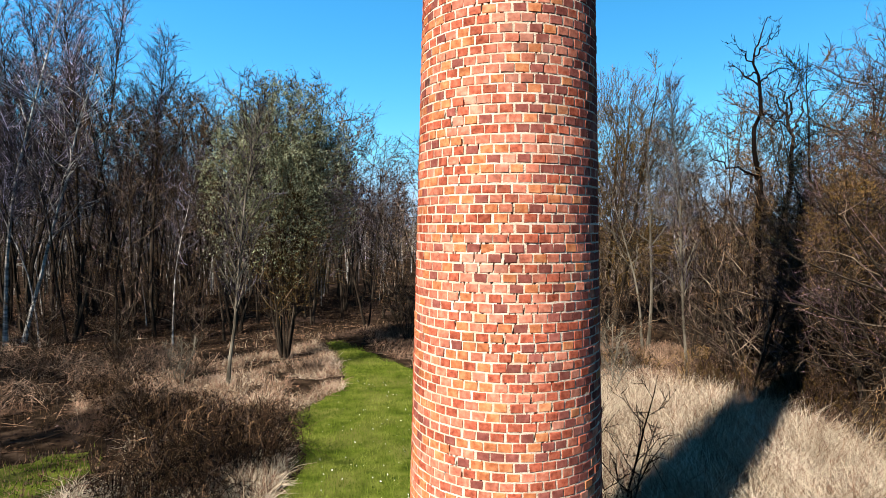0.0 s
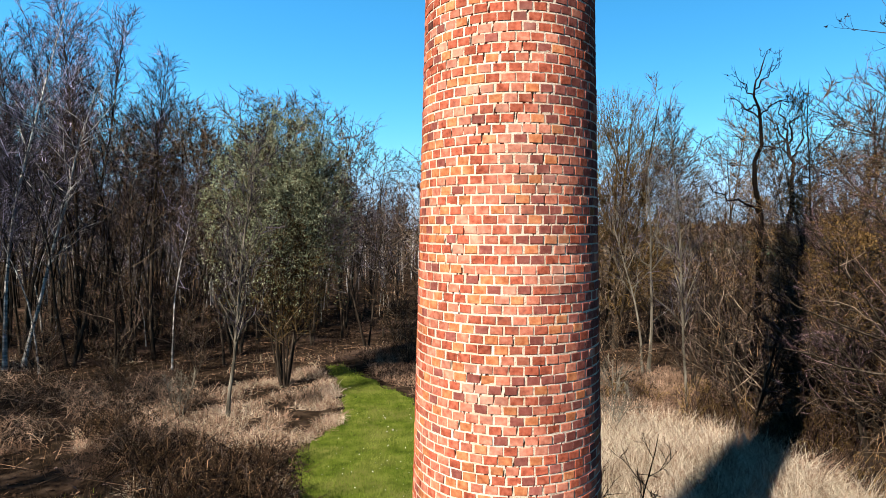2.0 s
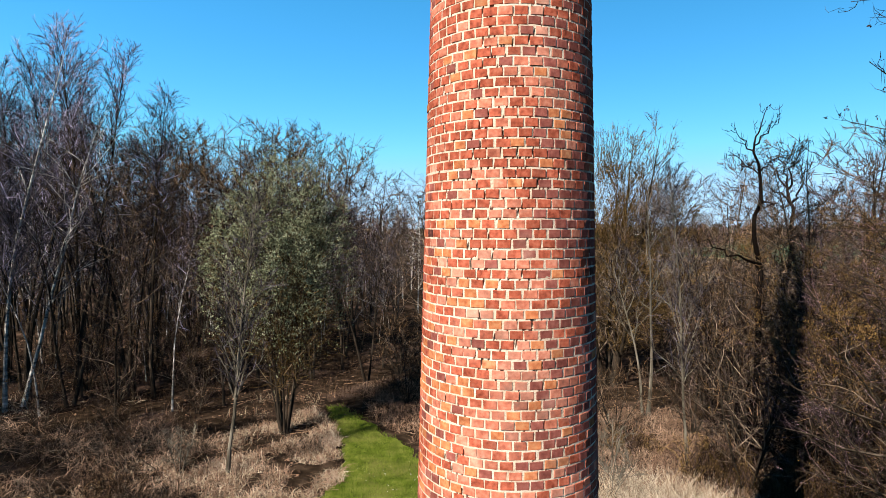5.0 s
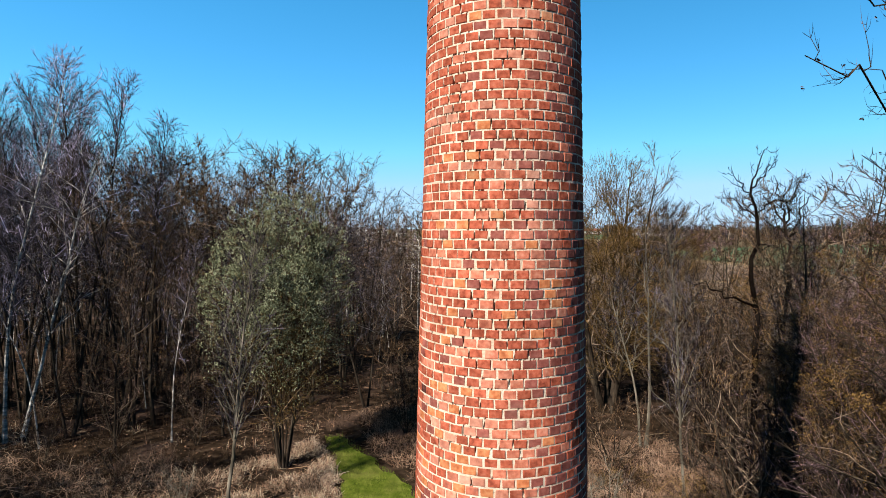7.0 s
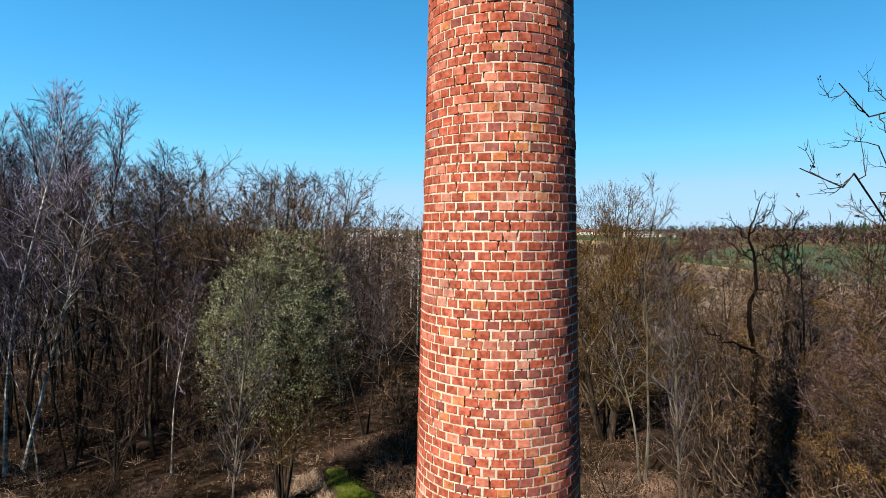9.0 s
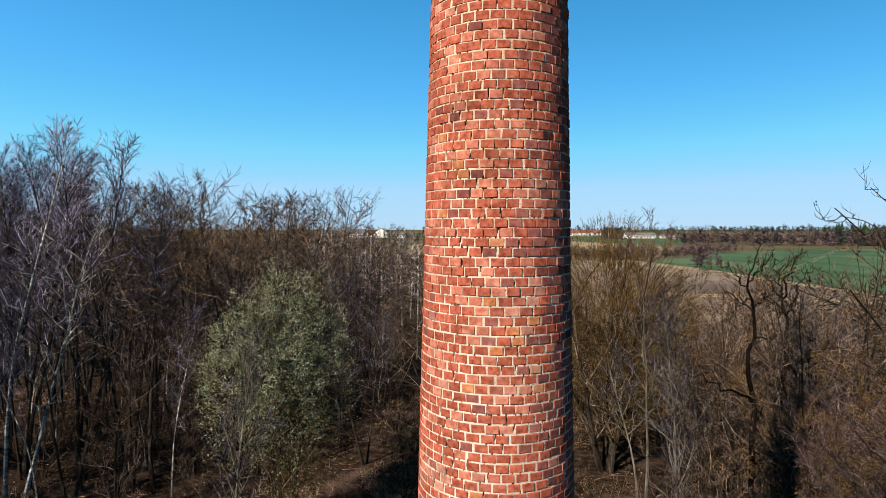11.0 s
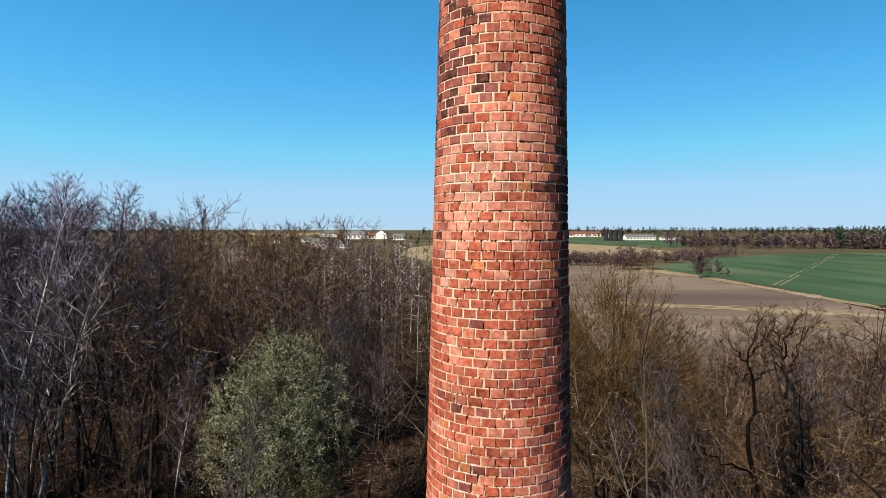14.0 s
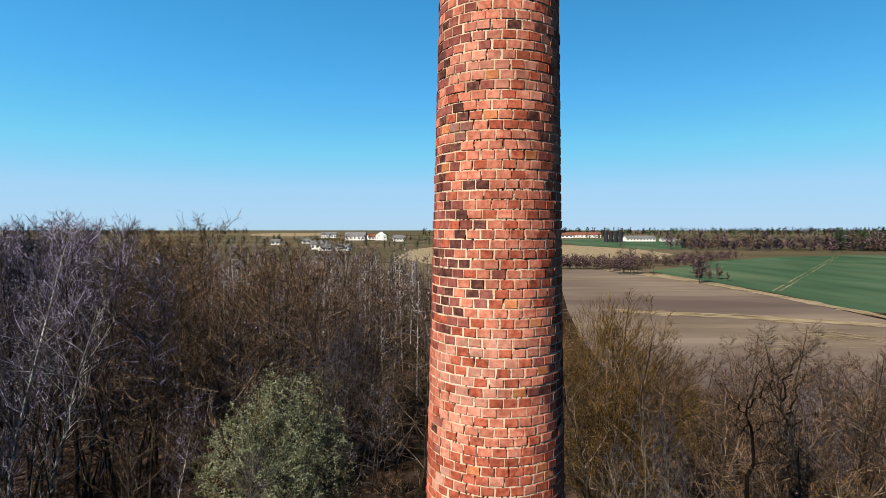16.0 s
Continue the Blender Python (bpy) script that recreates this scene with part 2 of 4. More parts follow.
# ---- mesh tools ----
class Geo:
    """Vertices and faces gathered for one mesh."""

    def __init__(self):
        self.v, self.f, self.m = [], [], []

    def add(self, v, f, mat=0):
        k = len(self.v)
        self.v.extend(map(tuple, v))
        self.f.extend(tuple(int(i) + k for i in q) for q in f)
        self.m.extend([mat] * len(f))

    def tube(self, pts, rad, n=5, mat=0):
        pts = np.asarray(pts, float)
        d = np.gradient(pts, axis=0)
        d /= np.linalg.norm(d, axis=1, keepdims=True) + 1e-9
        ref = np.array([1.0, 0, 0]) if abs(d[0, 0]) < 0.8 else np.array([0, 1.0, 0])
        u = np.cross(d, ref)
        u /= np.linalg.norm(u, axis=1, keepdims=True) + 1e-9
        w = np.cross(d, u)
        a = np.arange(n) * 2 * np.pi / n
        ring = pts[:, None] + np.asarray(rad)[:, None, None] * (np.cos(a)[None, :, None] * u[:, None] + np.sin(a)[None, :, None] * w[:, None])
        f = [(i * n + j, i * n + (j + 1) % n, (i + 1) * n + (j + 1) % n, (i + 1) * n + j) for i in range(len(pts) - 1) for j in range(n)]
        self.add(ring.reshape(-1, 3).tolist(), f, mat)

    def spikes(self, base, way, rad, mat=0, bend=None):
        """Thin tapering twigs or stalks: three-sided, ending in a point; bend: bowed in the middle."""
        base, way = np.asarray(base, float).reshape(-1, 3), np.asarray(way, float).reshape(-1, 3)
        rad = np.broadcast_to(np.asarray(rad, float), (len(base),))
        d = way / (np.linalg.norm(way, axis=1, keepdims=True) + 1e-9)
        ref = np.where(np.abs(d[:, :1]) < 0.8, np.array([[1.0, 0, 0]]), np.array([[0, 1.0, 0]]))
        u = np.cross(d, ref)
        u /= np.linalg.norm(u, axis=1, keepdims=True) + 1e-9
        w = np.cross(d, u)
        ring = [base + rad[:, None] * (math.cos(a) * u + math.sin(a) * w) for a in (0, 2.094, 4.189)]
        if bend is None:
            v = np.stack([*ring, base + way], 1).reshape(-1, 3)
            q = np.array([(0, 1, 3), (1, 2, 3), (2, 0, 3)])
            f = (np.arange(len(base))[:, None, None] * 4 + q[None]).reshape(-1, 3)
        else:
            mid = [p + way * 0.5 for p in ring]
            v = np.stack([*ring, *mid, base + way + bend], 1).reshape(-1, 3)
            q = [(0, 1, 4, 3), (1, 2, 5, 4), (2, 0, 3, 5)]
            t = [(3, 4, 6), (4, 5, 6), (5, 3, 6)]
            k = np.arange(len(base))[:, None, None] * 7
            f = (k + np.array(q)[None]).reshape(-1, 4).tolist() + (k + np.array(t)[None]).reshape(-1, 3).tolist()
            self.add(v.tolist(), f, mat)
            return
        self.add(v.tolist(), f.tolist(), mat)

    def leaves(self, at, size, rng, mat=0):
        at = np.asarray(at, float).reshape(-1, 3)
        u = rng.normal(size=at.shape)
        u /= np.linalg.norm(u, axis=1, keepdims=True)
        w = np.cross(u, rng.normal(size=at.shape))
        w /= np.linalg.norm(w, axis=1, keepdims=True)
        s = (size * rng.uniform(0.6, 1.3, len(at)))[:, None]
        v = np.stack([at, at + s * (0.5 * u + 0.28 * w), at + s * u, at + s * (0.5 * u - 0.28 * w)], 1).reshape(-1, 3)
        f = np.arange(len(at))[:, None] * 4 + np.array([[0, 1, 2, 3]])
        self.add(v.tolist(), f.tolist(), mat)

    def box(self, c, s, mat=0):
        x, y, z = (k / 2 for k in s)
        v = [(c[0] + i * x, c[1] + j * y, c[2] + k * z) for i in (-1, 1) for j in (-1, 1) for k in (-1, 1)]
        self.add(v, [(0, 1, 3, 2), (4, 6, 7, 5), (0, 4, 5, 1), (2, 3, 7, 6), (0, 2, 6, 4), (1, 5, 7, 3)], mat)

    def mesh(self, name, mats):
        me = bpy.data.meshes.new(name)
        me.from_pydata(self.v, [], self.f)
        for k in mats:
            me.materials.append(k)
        if len(mats) > 1:
            me.polygons.foreach_set("material_index", self.m)
        me.update()
        return me


def part(name, geo, mats, parent=None, label=""):
    """One mesh object, under a thing or a part."""
    ob = new(name, geo.mesh(name, mats if isinstance(mats, list) else [mats]))
    if parent:
        ob.parent = parent
    if label:
        tagged(ob, label)
    return ob


def height(x, y):
    """The land: level round the chimney, two metres lower in the fields."""
    k = min(1.0, max(0.0, (y - 44) / 12))
    return -2 * k * k * (3 - 2 * k)


# ---- ground: one sheet to the horizon ----
g = Geo()
near = np.arange(-60, 61, 2.0)
out = [75, 95, 130, 180, 260, 400, 650, 1000, 1600, 2600, 4200]
xs = np.concatenate([-np.array(out[::-1]), near, out])
ys = np.concatenate([-np.array(out[::-1]), near, out])
g.add([(x, y, height(x, y)) for y in ys for x in xs],
      [(j * len(xs) + i, j * len(xs) + i + 1, (j + 1) * len(xs) + i + 1, (j + 1) * len(xs) + i) for j in range(len(ys) - 1) for i in range(len(xs) - 1)])
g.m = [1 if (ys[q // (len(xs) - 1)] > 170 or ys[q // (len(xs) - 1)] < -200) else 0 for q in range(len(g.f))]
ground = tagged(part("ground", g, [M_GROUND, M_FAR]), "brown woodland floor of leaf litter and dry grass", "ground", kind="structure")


def smooth(poly, times=2):
    for _ in range(times):
        nxt = []
        for a, b in zip(poly, poly[1:] + poly[:1]):
            nxt += [(a[0] * 0.75 + b[0] * 0.25, a[1] * 0.75 + b[1] * 0.25), (a[0] * 0.25 + b[0] * 0.75, a[1] * 0.25 + b[1] * 0.75)]
        poly = nxt
    return poly


def sheet(name, poly, z, mat, label, category, ragged=0.0, rounds=2):
    """A flat stretch of ground cover with a smooth outline, just above the ground."""
    rng = random.Random(name)
    p = [(x + rng.uniform(-ragged, ragged), y + rng.uniform(-ragged, ragged)) for x, y in smooth(list(poly), rounds)]
    bm = bmesh.new()
    face = bm.faces.new([bm.verts.new((x, y, z)) for x, y in p])
    bmesh.ops.triangulate(bm, faces=[face])
    bmesh.ops.recalc_face_normals(bm, faces=bm.faces)
    if sum(k.normal.z for k in bm.faces) < 0:
        bmesh.ops.reverse_faces(bm, faces=bm.faces)
    me = bpy.data.meshes.new(name)
    bm.to_mesh(me)
    bm.free()
    me.materials.append(mat)
    return tagged(new(name, me), label, category, kind="structure")


def inside(poly, x, y):
    c = False
    for (x1, y1), (x2, y2) in zip(poly, poly[1:] + poly[:1]):
        if (y1 > y) != (y2 > y) and x < (x2 - x1) * (y - y1) / (y2 - y1) + x1:
            c = not c
    return c


LAWN = [(-4.6, -16), (-3.6, 2), (-3.0, 10.5), (-3.1, 13.2), (-4.2, 15.3), (-3.7, 16.8), (-3.1, 19.0), (-3.7, 21.6), (-4.5, 24.0), (-5.1, 26.0),
        (-4.5, 26.2), (-3.0, 23.6), (-1.6, 21.6), (-0.6, 19.6), (1.2, 14), (2.2, 9.5), (2.4, 2), (3.4, -16)]
GREEN_LEFT = [(-9.5, 8.5), (-9.6, 11.6), (-8.5, 13.4), (-7.7, 12.9), (-7.2, 10.6), (-7.0, 8.5)]
PALE_GRASS = [(2.4, 8), (2.6, 11), (3.4, 15), (5.2, 17.5), (7.4, 16.3), (8.3, 14.6), (8.9, 12.3), (8.8, 8)]
sheet("lawn", LAWN, 0.012, M_LAWN, "mown green grass track leading into the wood", "grass", 0.2)
sheet("lawn_patch", GREEN_LEFT, 0.012, M_LAWN, "small green grass patch beside the brambles", "grass", 0.2)
sheet("dry_grass_ground", PALE_GRASS, 0.008, M_STRAW_BROWN, "pale matted dead grass beside the chimney", "grass", 0.1)
sheet("field_ploughed", [(19, 56), (24, 110), (40, 200), (53, 256), (69, 259), (77.5, 226), (86, 192), (88, 161), (90, 122), (84, 90), (75, 57)], -1.97, M_PLOUGH,
      "bare brown ploughed field", "field", 0.4, 1)
sheet("field_crop", [(86, 249), (92, 204), (93.5, 171), (93.5, 145), (92, 125), (140, 100), (330, 330), (309, 409), (177, 356), (100, 263)], -1.97, M_CROP,
      "green winter crop field", "field", 0.4, 1)
sheet("verge", [(69, 258), (77.5, 227), (86.5, 193), (88.5, 161), (90, 120), (92.8, 120), (92.8, 145), (92.5, 171), (91, 204), (85, 248), (78, 268)], -1.95, M_VERGE,
      "pale dry verge between two fields", "verge", 0.3, 1)


def streaks(name, a, b, side, n, long, wide, z, mat, label, seed):
    """Thin ragged slivers scattered along the line from a to b."""
    rng = np.random.default_rng(seed)
    a, b = np.array(a, float), np.array(b, float)
    d = (b - a) / np.linalg.norm(b - a)
    q = np.array([-d[1], d[0]])
    g = Geo()
    for k in range(n):
        c = a + (b - a) * rng.random() + q * rng.normal(0, side)
        l, w = long * rng.uniform(0.4, 1.3), wide * rng.uniform(0.3, 1.2)
        p = [c - d * l / 2, c + q * w * 0.5 - d * l * rng.uniform(0, 0.3), c + d * l / 2, c - q * w * 0.5 + d * l * rng.uniform(0, 0.3)]
        g.add([(x, y, z + k * 0.0002) for x, y in p], [(3, 2, 1, 0)])
    return tagged(part(name, g, mat), label, "field", kind="stuff")


streaks("stubble_strip", (40, 130), (86, 110), 1.5, 190, 9, 1.3, -1.93, M_VERGE, "pale stubble streaks across the ploughed field", 41)
streaks("stubble_patch", (64, 104), (76, 88), 3.0, 60, 8, 0.5, -1.92, M_VERGE, "pale stubble traces in the ploughed field", 42)
streaks("stubble_traces", (45, 100), (80, 96), 9.0, 50, 9, 0.35, -1.91, M_VERGE, "faint straw traces in the ploughed field", 43)
streaks("verge_tufts", (91.5, 120), (86, 240), 1.0, 120, 7, 1.6, -1.92, M_VERGE, "ragged dry tufts along the verge", 44)
for off in (0, 2.2, 36, 38.2):
    streaks("tramlines", (97 + off, 172), (250 + off, 375), 0.1, 60, 9, 0.5, -1.95, M_VERGE, "pale tractor tracks through the green crop", 50 + int(off))
sheet("far_crop", [(130, 660), (210, 1012), (380, 900), (312, 712), (182, 450)], -1.96, M_CROP, "distant green field below the farm", "field", 1.0, 1)
sheet("far_stubble", [(-30, 300), (-25, 560), (60, 640), (130, 655), (180, 450), (101, 290), (60, 296)], -1.95, M_VERGE, "distant tan stubble field", "field", 1.0, 1)
sheet("far_stubble_west", [(-640, 2000), (-330, 2000), (-260, 1250), (-420, 1250)], -1.9, M_VERGE, "distant pale field on the horizon", "field", 1.0, 1)

# ---- the chimney ----
AXIS_X, AXIS_Y, COURSE, BRICK, TOP = 0.597, 5.539, 0.0802, 0.1215, 25.0


def shaft_radius(z):
    return 0.9647 - 0.0248 * z + 0.0024 * max(0.0, z - 12)


def shaft_x(z):
    return AXIS_X + 0.0024 * (z - 5.1) + 0.002 * max(0.0, z - 12)


chimney = tagged(new("chimney"), "tall tapering round chimney of weathered red and orange brick", "chimney")
chimney.location = (AXIS_X, AXIS_Y, 0)
rng = np.random.default_rng(5)
MATURE = 11.4                         # repointed pale below this height, older thin joints above it


def brick_tone(z, a):
    """Which firing colour a brick takes: orange and purple low down, plain red in the middle, salmon with burnt ones on
    one side above; below 14.6 m the side terms paint the shaded and sunny flank into the colour.
    """
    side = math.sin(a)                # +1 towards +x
    u, q = rng.random(), rng.random()
    patch = noise.noise((a * 1.6, z * 0.9, 3))
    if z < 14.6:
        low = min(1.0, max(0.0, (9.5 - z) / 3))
        # more purple towards +x, more orange towards -x: shade and sun as brick colour
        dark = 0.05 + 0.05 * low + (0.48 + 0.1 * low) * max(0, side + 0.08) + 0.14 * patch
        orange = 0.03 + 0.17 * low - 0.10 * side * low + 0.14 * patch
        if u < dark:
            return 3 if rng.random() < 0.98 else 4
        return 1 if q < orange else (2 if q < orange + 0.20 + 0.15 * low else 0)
    right = min(1.0, max(0.0, (15.7 - z) / 0.5))         # burnt ones sit to one side low down, to the other further up
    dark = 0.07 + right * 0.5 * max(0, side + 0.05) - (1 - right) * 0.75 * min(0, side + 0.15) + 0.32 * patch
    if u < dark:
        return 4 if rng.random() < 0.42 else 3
    return 0 if q < 0.30 else (2 if q < 0.97 else 1)


def brick_shell(w, h, deep=0.07):
    """Front face, worn shoulder and sides of one brick; x along the wall, y out of it."""
    c = 0.0035
    v = [(-w / 2 + c, 0, -h / 2 + c), (w / 2 - c, 0, -h / 2 + c), (w / 2 - c, 0, h / 2 - c), (-w / 2 + c, 0, h / 2 - c)]
    v += [(-w / 2, -c, -h / 2), (w / 2, -c, -h / 2), (w / 2, -c, h / 2), (-w / 2, -c, h / 2)]
    v += [(-w / 2, -deep, -h / 2), (w / 2, -deep, -h / 2), (w / 2, -deep, h / 2), (-w / 2, -deep, h / 2)]
    f = [(0, 3, 2, 1)]
    for k in (0, 4):
        for i in range(4):
            j = (i + 1) % 4
            f.append((k + i, k + j, k + 4 + j, k + 4 + i))
    return np.array(v), f


work, single = Geo(), []
courses = int(TOP / COURSE)
start = 0.0
for i in range(courses):
    z = (i + 0.5) * COURSE
    r = shaft_radius(z)
    count = round(2 * math.pi * r / BRICK)
    step = 2 * math.pi / count
    start += step * (0.5 + rng.uniform(-0.16, 0.16))
    joint = 0.0138 if z < MATURE else 0.0120
    slip = rng.normal(0, 0.0012)
    for k in range(count):
        a = start + k * step + rng.normal(0, 0.02) * step       # 0 faces the camera side (-y)
        a = (a + math.pi) % (2 * math.pi) - math.pi
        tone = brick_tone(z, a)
        w = (step * r - joint) * rng.uniform(0.92, 1.03)
        h = (COURSE - joint * 0.95) * rng.uniform(0.96, 1.02)
        proud = max(0.0005, rng.normal(0.002, 0.0014)) + (0.005 if rng.random() < (0.02 if z < MATURE else 0.05) else 0)
        yaw, roll = rng.normal(0, 0.015), rng.normal(0, 0.011)
        m = (Matrix.Translation((shaft_x(z) - AXIS_X, 0, z + slip)) @ Matrix.Rotation(a + math.pi, 4, "Z") @ Matrix.Translation((0, r + proud, 0))
             @ Matrix.Rotation(yaw, 4, "Z") @ Matrix.Rotation(roll, 4, "Y"))
        if 10.0 < z < 11.75 and abs(a) < 1.25 and len(single) < 300:
            single.append((m, w, h, tone))
            continue
        v, f = brick_shell(w, h)
        v[:8] += rng.normal(0, 0.0019, (8, 3)) * (1, 0.4, 1)
        if rng.random() < 0.22:                                  # a worn corner
            v[rng.integers(0, 4)] += (rng.uniform(-0.005, 0.005), -0.002, rng.uniform(-0.004, 0.004))
        mm = np.array(m)
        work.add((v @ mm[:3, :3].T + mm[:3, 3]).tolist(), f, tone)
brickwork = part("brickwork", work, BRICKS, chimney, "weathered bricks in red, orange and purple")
tagged(brickwork, kind="stuff")
core = Geo()
nz = courses * 2
turns = np.concatenate([np.linspace(-1.45, 1.45, 210), np.linspace(1.45, 2 * math.pi - 1.45, 42)[1:-1]])
na = len(turns)
rings = []
pocket = np.random.default_rng(6)
for i in range(nz + 1):
    z = TOP * i / nz
    open_ = pocket.random(na)
    for k, a in enumerate(turns):
        loose = noise.noise((math.cos(a) * 2.4, math.sin(a) * 2.4, z * 1.6))          # stretches where the joints have crumbled
        hole = 0.035 if open_[k] < (0.015 if z < 7.5 else 0.06) + 0.12 * loose else 0.0
        r = shaft_radius(z) - (0.0020 if z < MATURE else 0.0030) - hole
        rings.append((shaft_x(z) - AXIS_X + r * math.sin(a), -r * math.cos(a), z))
quads = [(i * na + k, i * na + (k + 1) % na, (i + 1) * na + (k + 1) % na, (i + 1) * na + k) for i in range(nz) for k in range(na)]
core.add(rings, quads)
core.m = [1 if q[0] // na * COURSE / 2 > 12.7 + 0.9 * noise.noise((q[0] % na * 0.05, q[0] // na * 0.025, 1)) else 0 for q in quads]
core.add([rings[nz * na + k] for k in range(na)], [tuple(range(na))])
part("mortar", core, [M_MORTAR, M_MORTAR_OLD], chimney, "pale crumbling lime mortar joints")

# ---- trees ----
GOLD = 2.39996


def grown(rng, p, d, length, n, wander, up):
    """A wandering line of n steps that slowly turns upwards (or down)."""
    pts, d = [np.array(p, float)], np.array(d, float)
    for _ in range(n):
        d = d + rng.normal(0, wander, 3) + np.array([0, 0, up])
        d /= np.linalg.norm(d)
        pts.append(pts[-1] + d * length / n)
    return np.array(pts)


def between(pts, t):
    k = min(len(pts) - 2, int(t * (len(pts) - 1)))
    s = t * (len(pts) - 1) - k
    return pts[k] * (1 - s) + pts[k + 1] * s, pts[k + 1] - pts[k]


def tree(name, seed, tall, girth, stems=1, splay=0.1, limbs=24, first=0.3, reach=0.3, rise=0.7, subs=8, twigs=14, twig=0.5, wander=0.12, lean=(0, 0),
         shape=0.8, trunk_mat=None, twig_mat=None, leaf=None, leaf_count=0, leaf_size=0.05, thin=0.0065, limb_mat=None, label="", category="tree", curl=0.06, dome=(), high=1.0, fork=(0.006, 0.35, 0.012)):
    """A bare spring tree: tapered stems and limbs in one part, fine twigs in another, leaves in a third."""
    rng = np.random.default_rng(seed)
    woods_, fine, foliage = [], Geo(), Geo()
    tips = []
    for s in range(stems):
        az = s * GOLD + rng.uniform(0, 1)
        tilt = splay * (rng.uniform(0.5, 1.2) if stems > 1 else 0.3)
        d = np.array([math.cos(az) * tilt + lean[0], math.sin(az) * tilt + lean[1], 1.0])
        h = tall * (1 if s == 0 else rng.uniform(0.72, 1.0))
        base = np.array([math.cos(az), math.sin(az), 0]) * (0.0 if stems == 1 else girth * 1.6) - np.array([0, 0, 0.15])
        line = grown(rng, base, d / np.linalg.norm(d), h, 9, wander * 0.4, 0.03)
        g0 = girth * (1 if s == 0 else 0.75)
        rad = g0 * (1 - np.linspace(0, 1, 10)) ** 0.85 + 0.005
        rad[0] *= 1.35
        woods_.append(Geo())
        woods_[-1].tube(line, rad, 7)
        for k in range(limbs):
            t = first + (0.97 - first) * ((k + rng.random()) / limbs) ** (1.15 / high)
            p, along = between(line, t)
            az = k * GOLD + rng.uniform(-0.4, 0.4) + s
            el = rise * rng.uniform(0.5, 1.25) + 0.28 * t
            full = reach * tall * rng.uniform(0.65, 1.15) * (math.sin(math.pi * min(1.0, ((t - first) / (1 - first)) ** shape * 0.8 + 0.2)) * 0.62 + 0.38)
            limb = grown(rng, p, (math.cos(az) * math.cos(el), math.sin(az) * math.cos(el), math.sin(el)), full, 5, wander, curl)
            lr = min(0.5 * np.interp(t, np.linspace(0, 1, 10), rad), fork[2] * (1 + full))
            fine.tube(limb, lr * np.linspace(1, 0.22, 6) + 0.003, 4, 1)
            many = max(3, int(subs * (1 - (high - 1) * 0.9 * (0.75 - t))))
            for q in range(many):
                u = 0.2 + 0.8 * (q + rng.random()) / many
                p2, al = between(limb, min(0.999, u))
                al = al / np.linalg.norm(al)
                way = al * 0.8 + rng.normal(0, 0.6, 3) + np.array([0, 0, 0.15])
                L2 = full * rng.uniform(0.3, 0.62) * (1.2 - 0.55 * u)
                sub = grown(rng, p2, way / np.linalg.norm(way), L2, 3, wander * 1.3, curl)
                fine.tube(sub[[0, 2, 3]], (fork[0] + fork[1] * lr * (1 - 0.6 * u)) * np.array([1, 0.7, 0.4]), 3, 1 if rng.random() < 0.6 else 0)
                few = max(4, int(twigs * min(1.0, 0.32 + 0.85 * full / (reach * tall)) * (0.6 + 0.75 * t + (high - 1) * (t - 0.6))))
                uu = rng.uniform(0.1, 1.0, few)
                kk = np.minimum(2, (uu * 3).astype(int))
                bs = sub[kk] + (sub[kk + 1] - sub[kk]) * (uu * 3 - kk)[:, None]
                dd = (sub[kk + 1] - sub[kk]) / (L2 / 3) + rng.normal(0, 0.48, (few, 3)) + np.array([0, 0, 0.22])
                dd /= np.linalg.norm(dd, axis=1, keepdims=True)
                ln = twig * rng.uniform(0.4, 1.25, (few, 1)) * min(1.0, 0.3 + 0.8 * full / (reach * tall))
                fine.spikes(bs, dd * ln, thin * rng.uniform(0.7, 1.25, few))
                tips.append(bs + dd * ln * rng.uniform(0.2, 1.0, (few, 1)))
    for dx, dy, mid, wide, deep, n in dome:           # rounded lobes of the outer crown: fine shoots that fan upwards and out
        u = rng.normal(size=(n, 3))
        u /= np.linalg.norm(u, axis=1, keepdims=True)
        u *= rng.uniform(0.25, 1.0, (n, 1)) ** 0.55
        p = np.array([dx, dy, mid]) + u * np.array([wide, wide, deep])
        lump = np.array([noise.noise((k[0] * 1.5, k[1] * 1.5, k[2] * 1.1 + seed)) for k in p])
        p = p[lump > -0.1]
        way = (p - np.array([dx * 0.15, dy * 0.15, mid - deep * 0.55])) / np.array([wide, wide, deep]) + rng.normal(0, 0.42, p.shape) + np.array([0, 0, 0.1])
        way *= (twig * rng.uniform(0.5, 1.2, len(p)) / np.linalg.norm(way, axis=1))[:, None]
        fine.spikes(p, way, thin)
        for k in range(4):
            tips.append(p + way * rng.uniform(0.1, 1.0, (len(p), 1)))
    thing = tagged(new(name), label, category)
    for w in woods_:
        part("trunk" if stems == 1 else "stem", w, trunk_mat, thing)
    crown = part("crown", fine, [twig_mat, limb_mat or trunk_mat], thing)
    if leaf_count:
        allt = np.concatenate(tips)
        light = np.clip((allt[:, 2] - 0.12 * tall) / (0.6 * tall), 0.03, 1.0) ** 2.2
        pick = allt[rng.choice(len(allt), leaf_count, p=light / light.sum())] + rng.normal(0, 0.05, (leaf_count, 3))
        foliage.leaves(pick, leaf_size, rng)
        part("leaves", foliage, leaf, crown)
    return thing


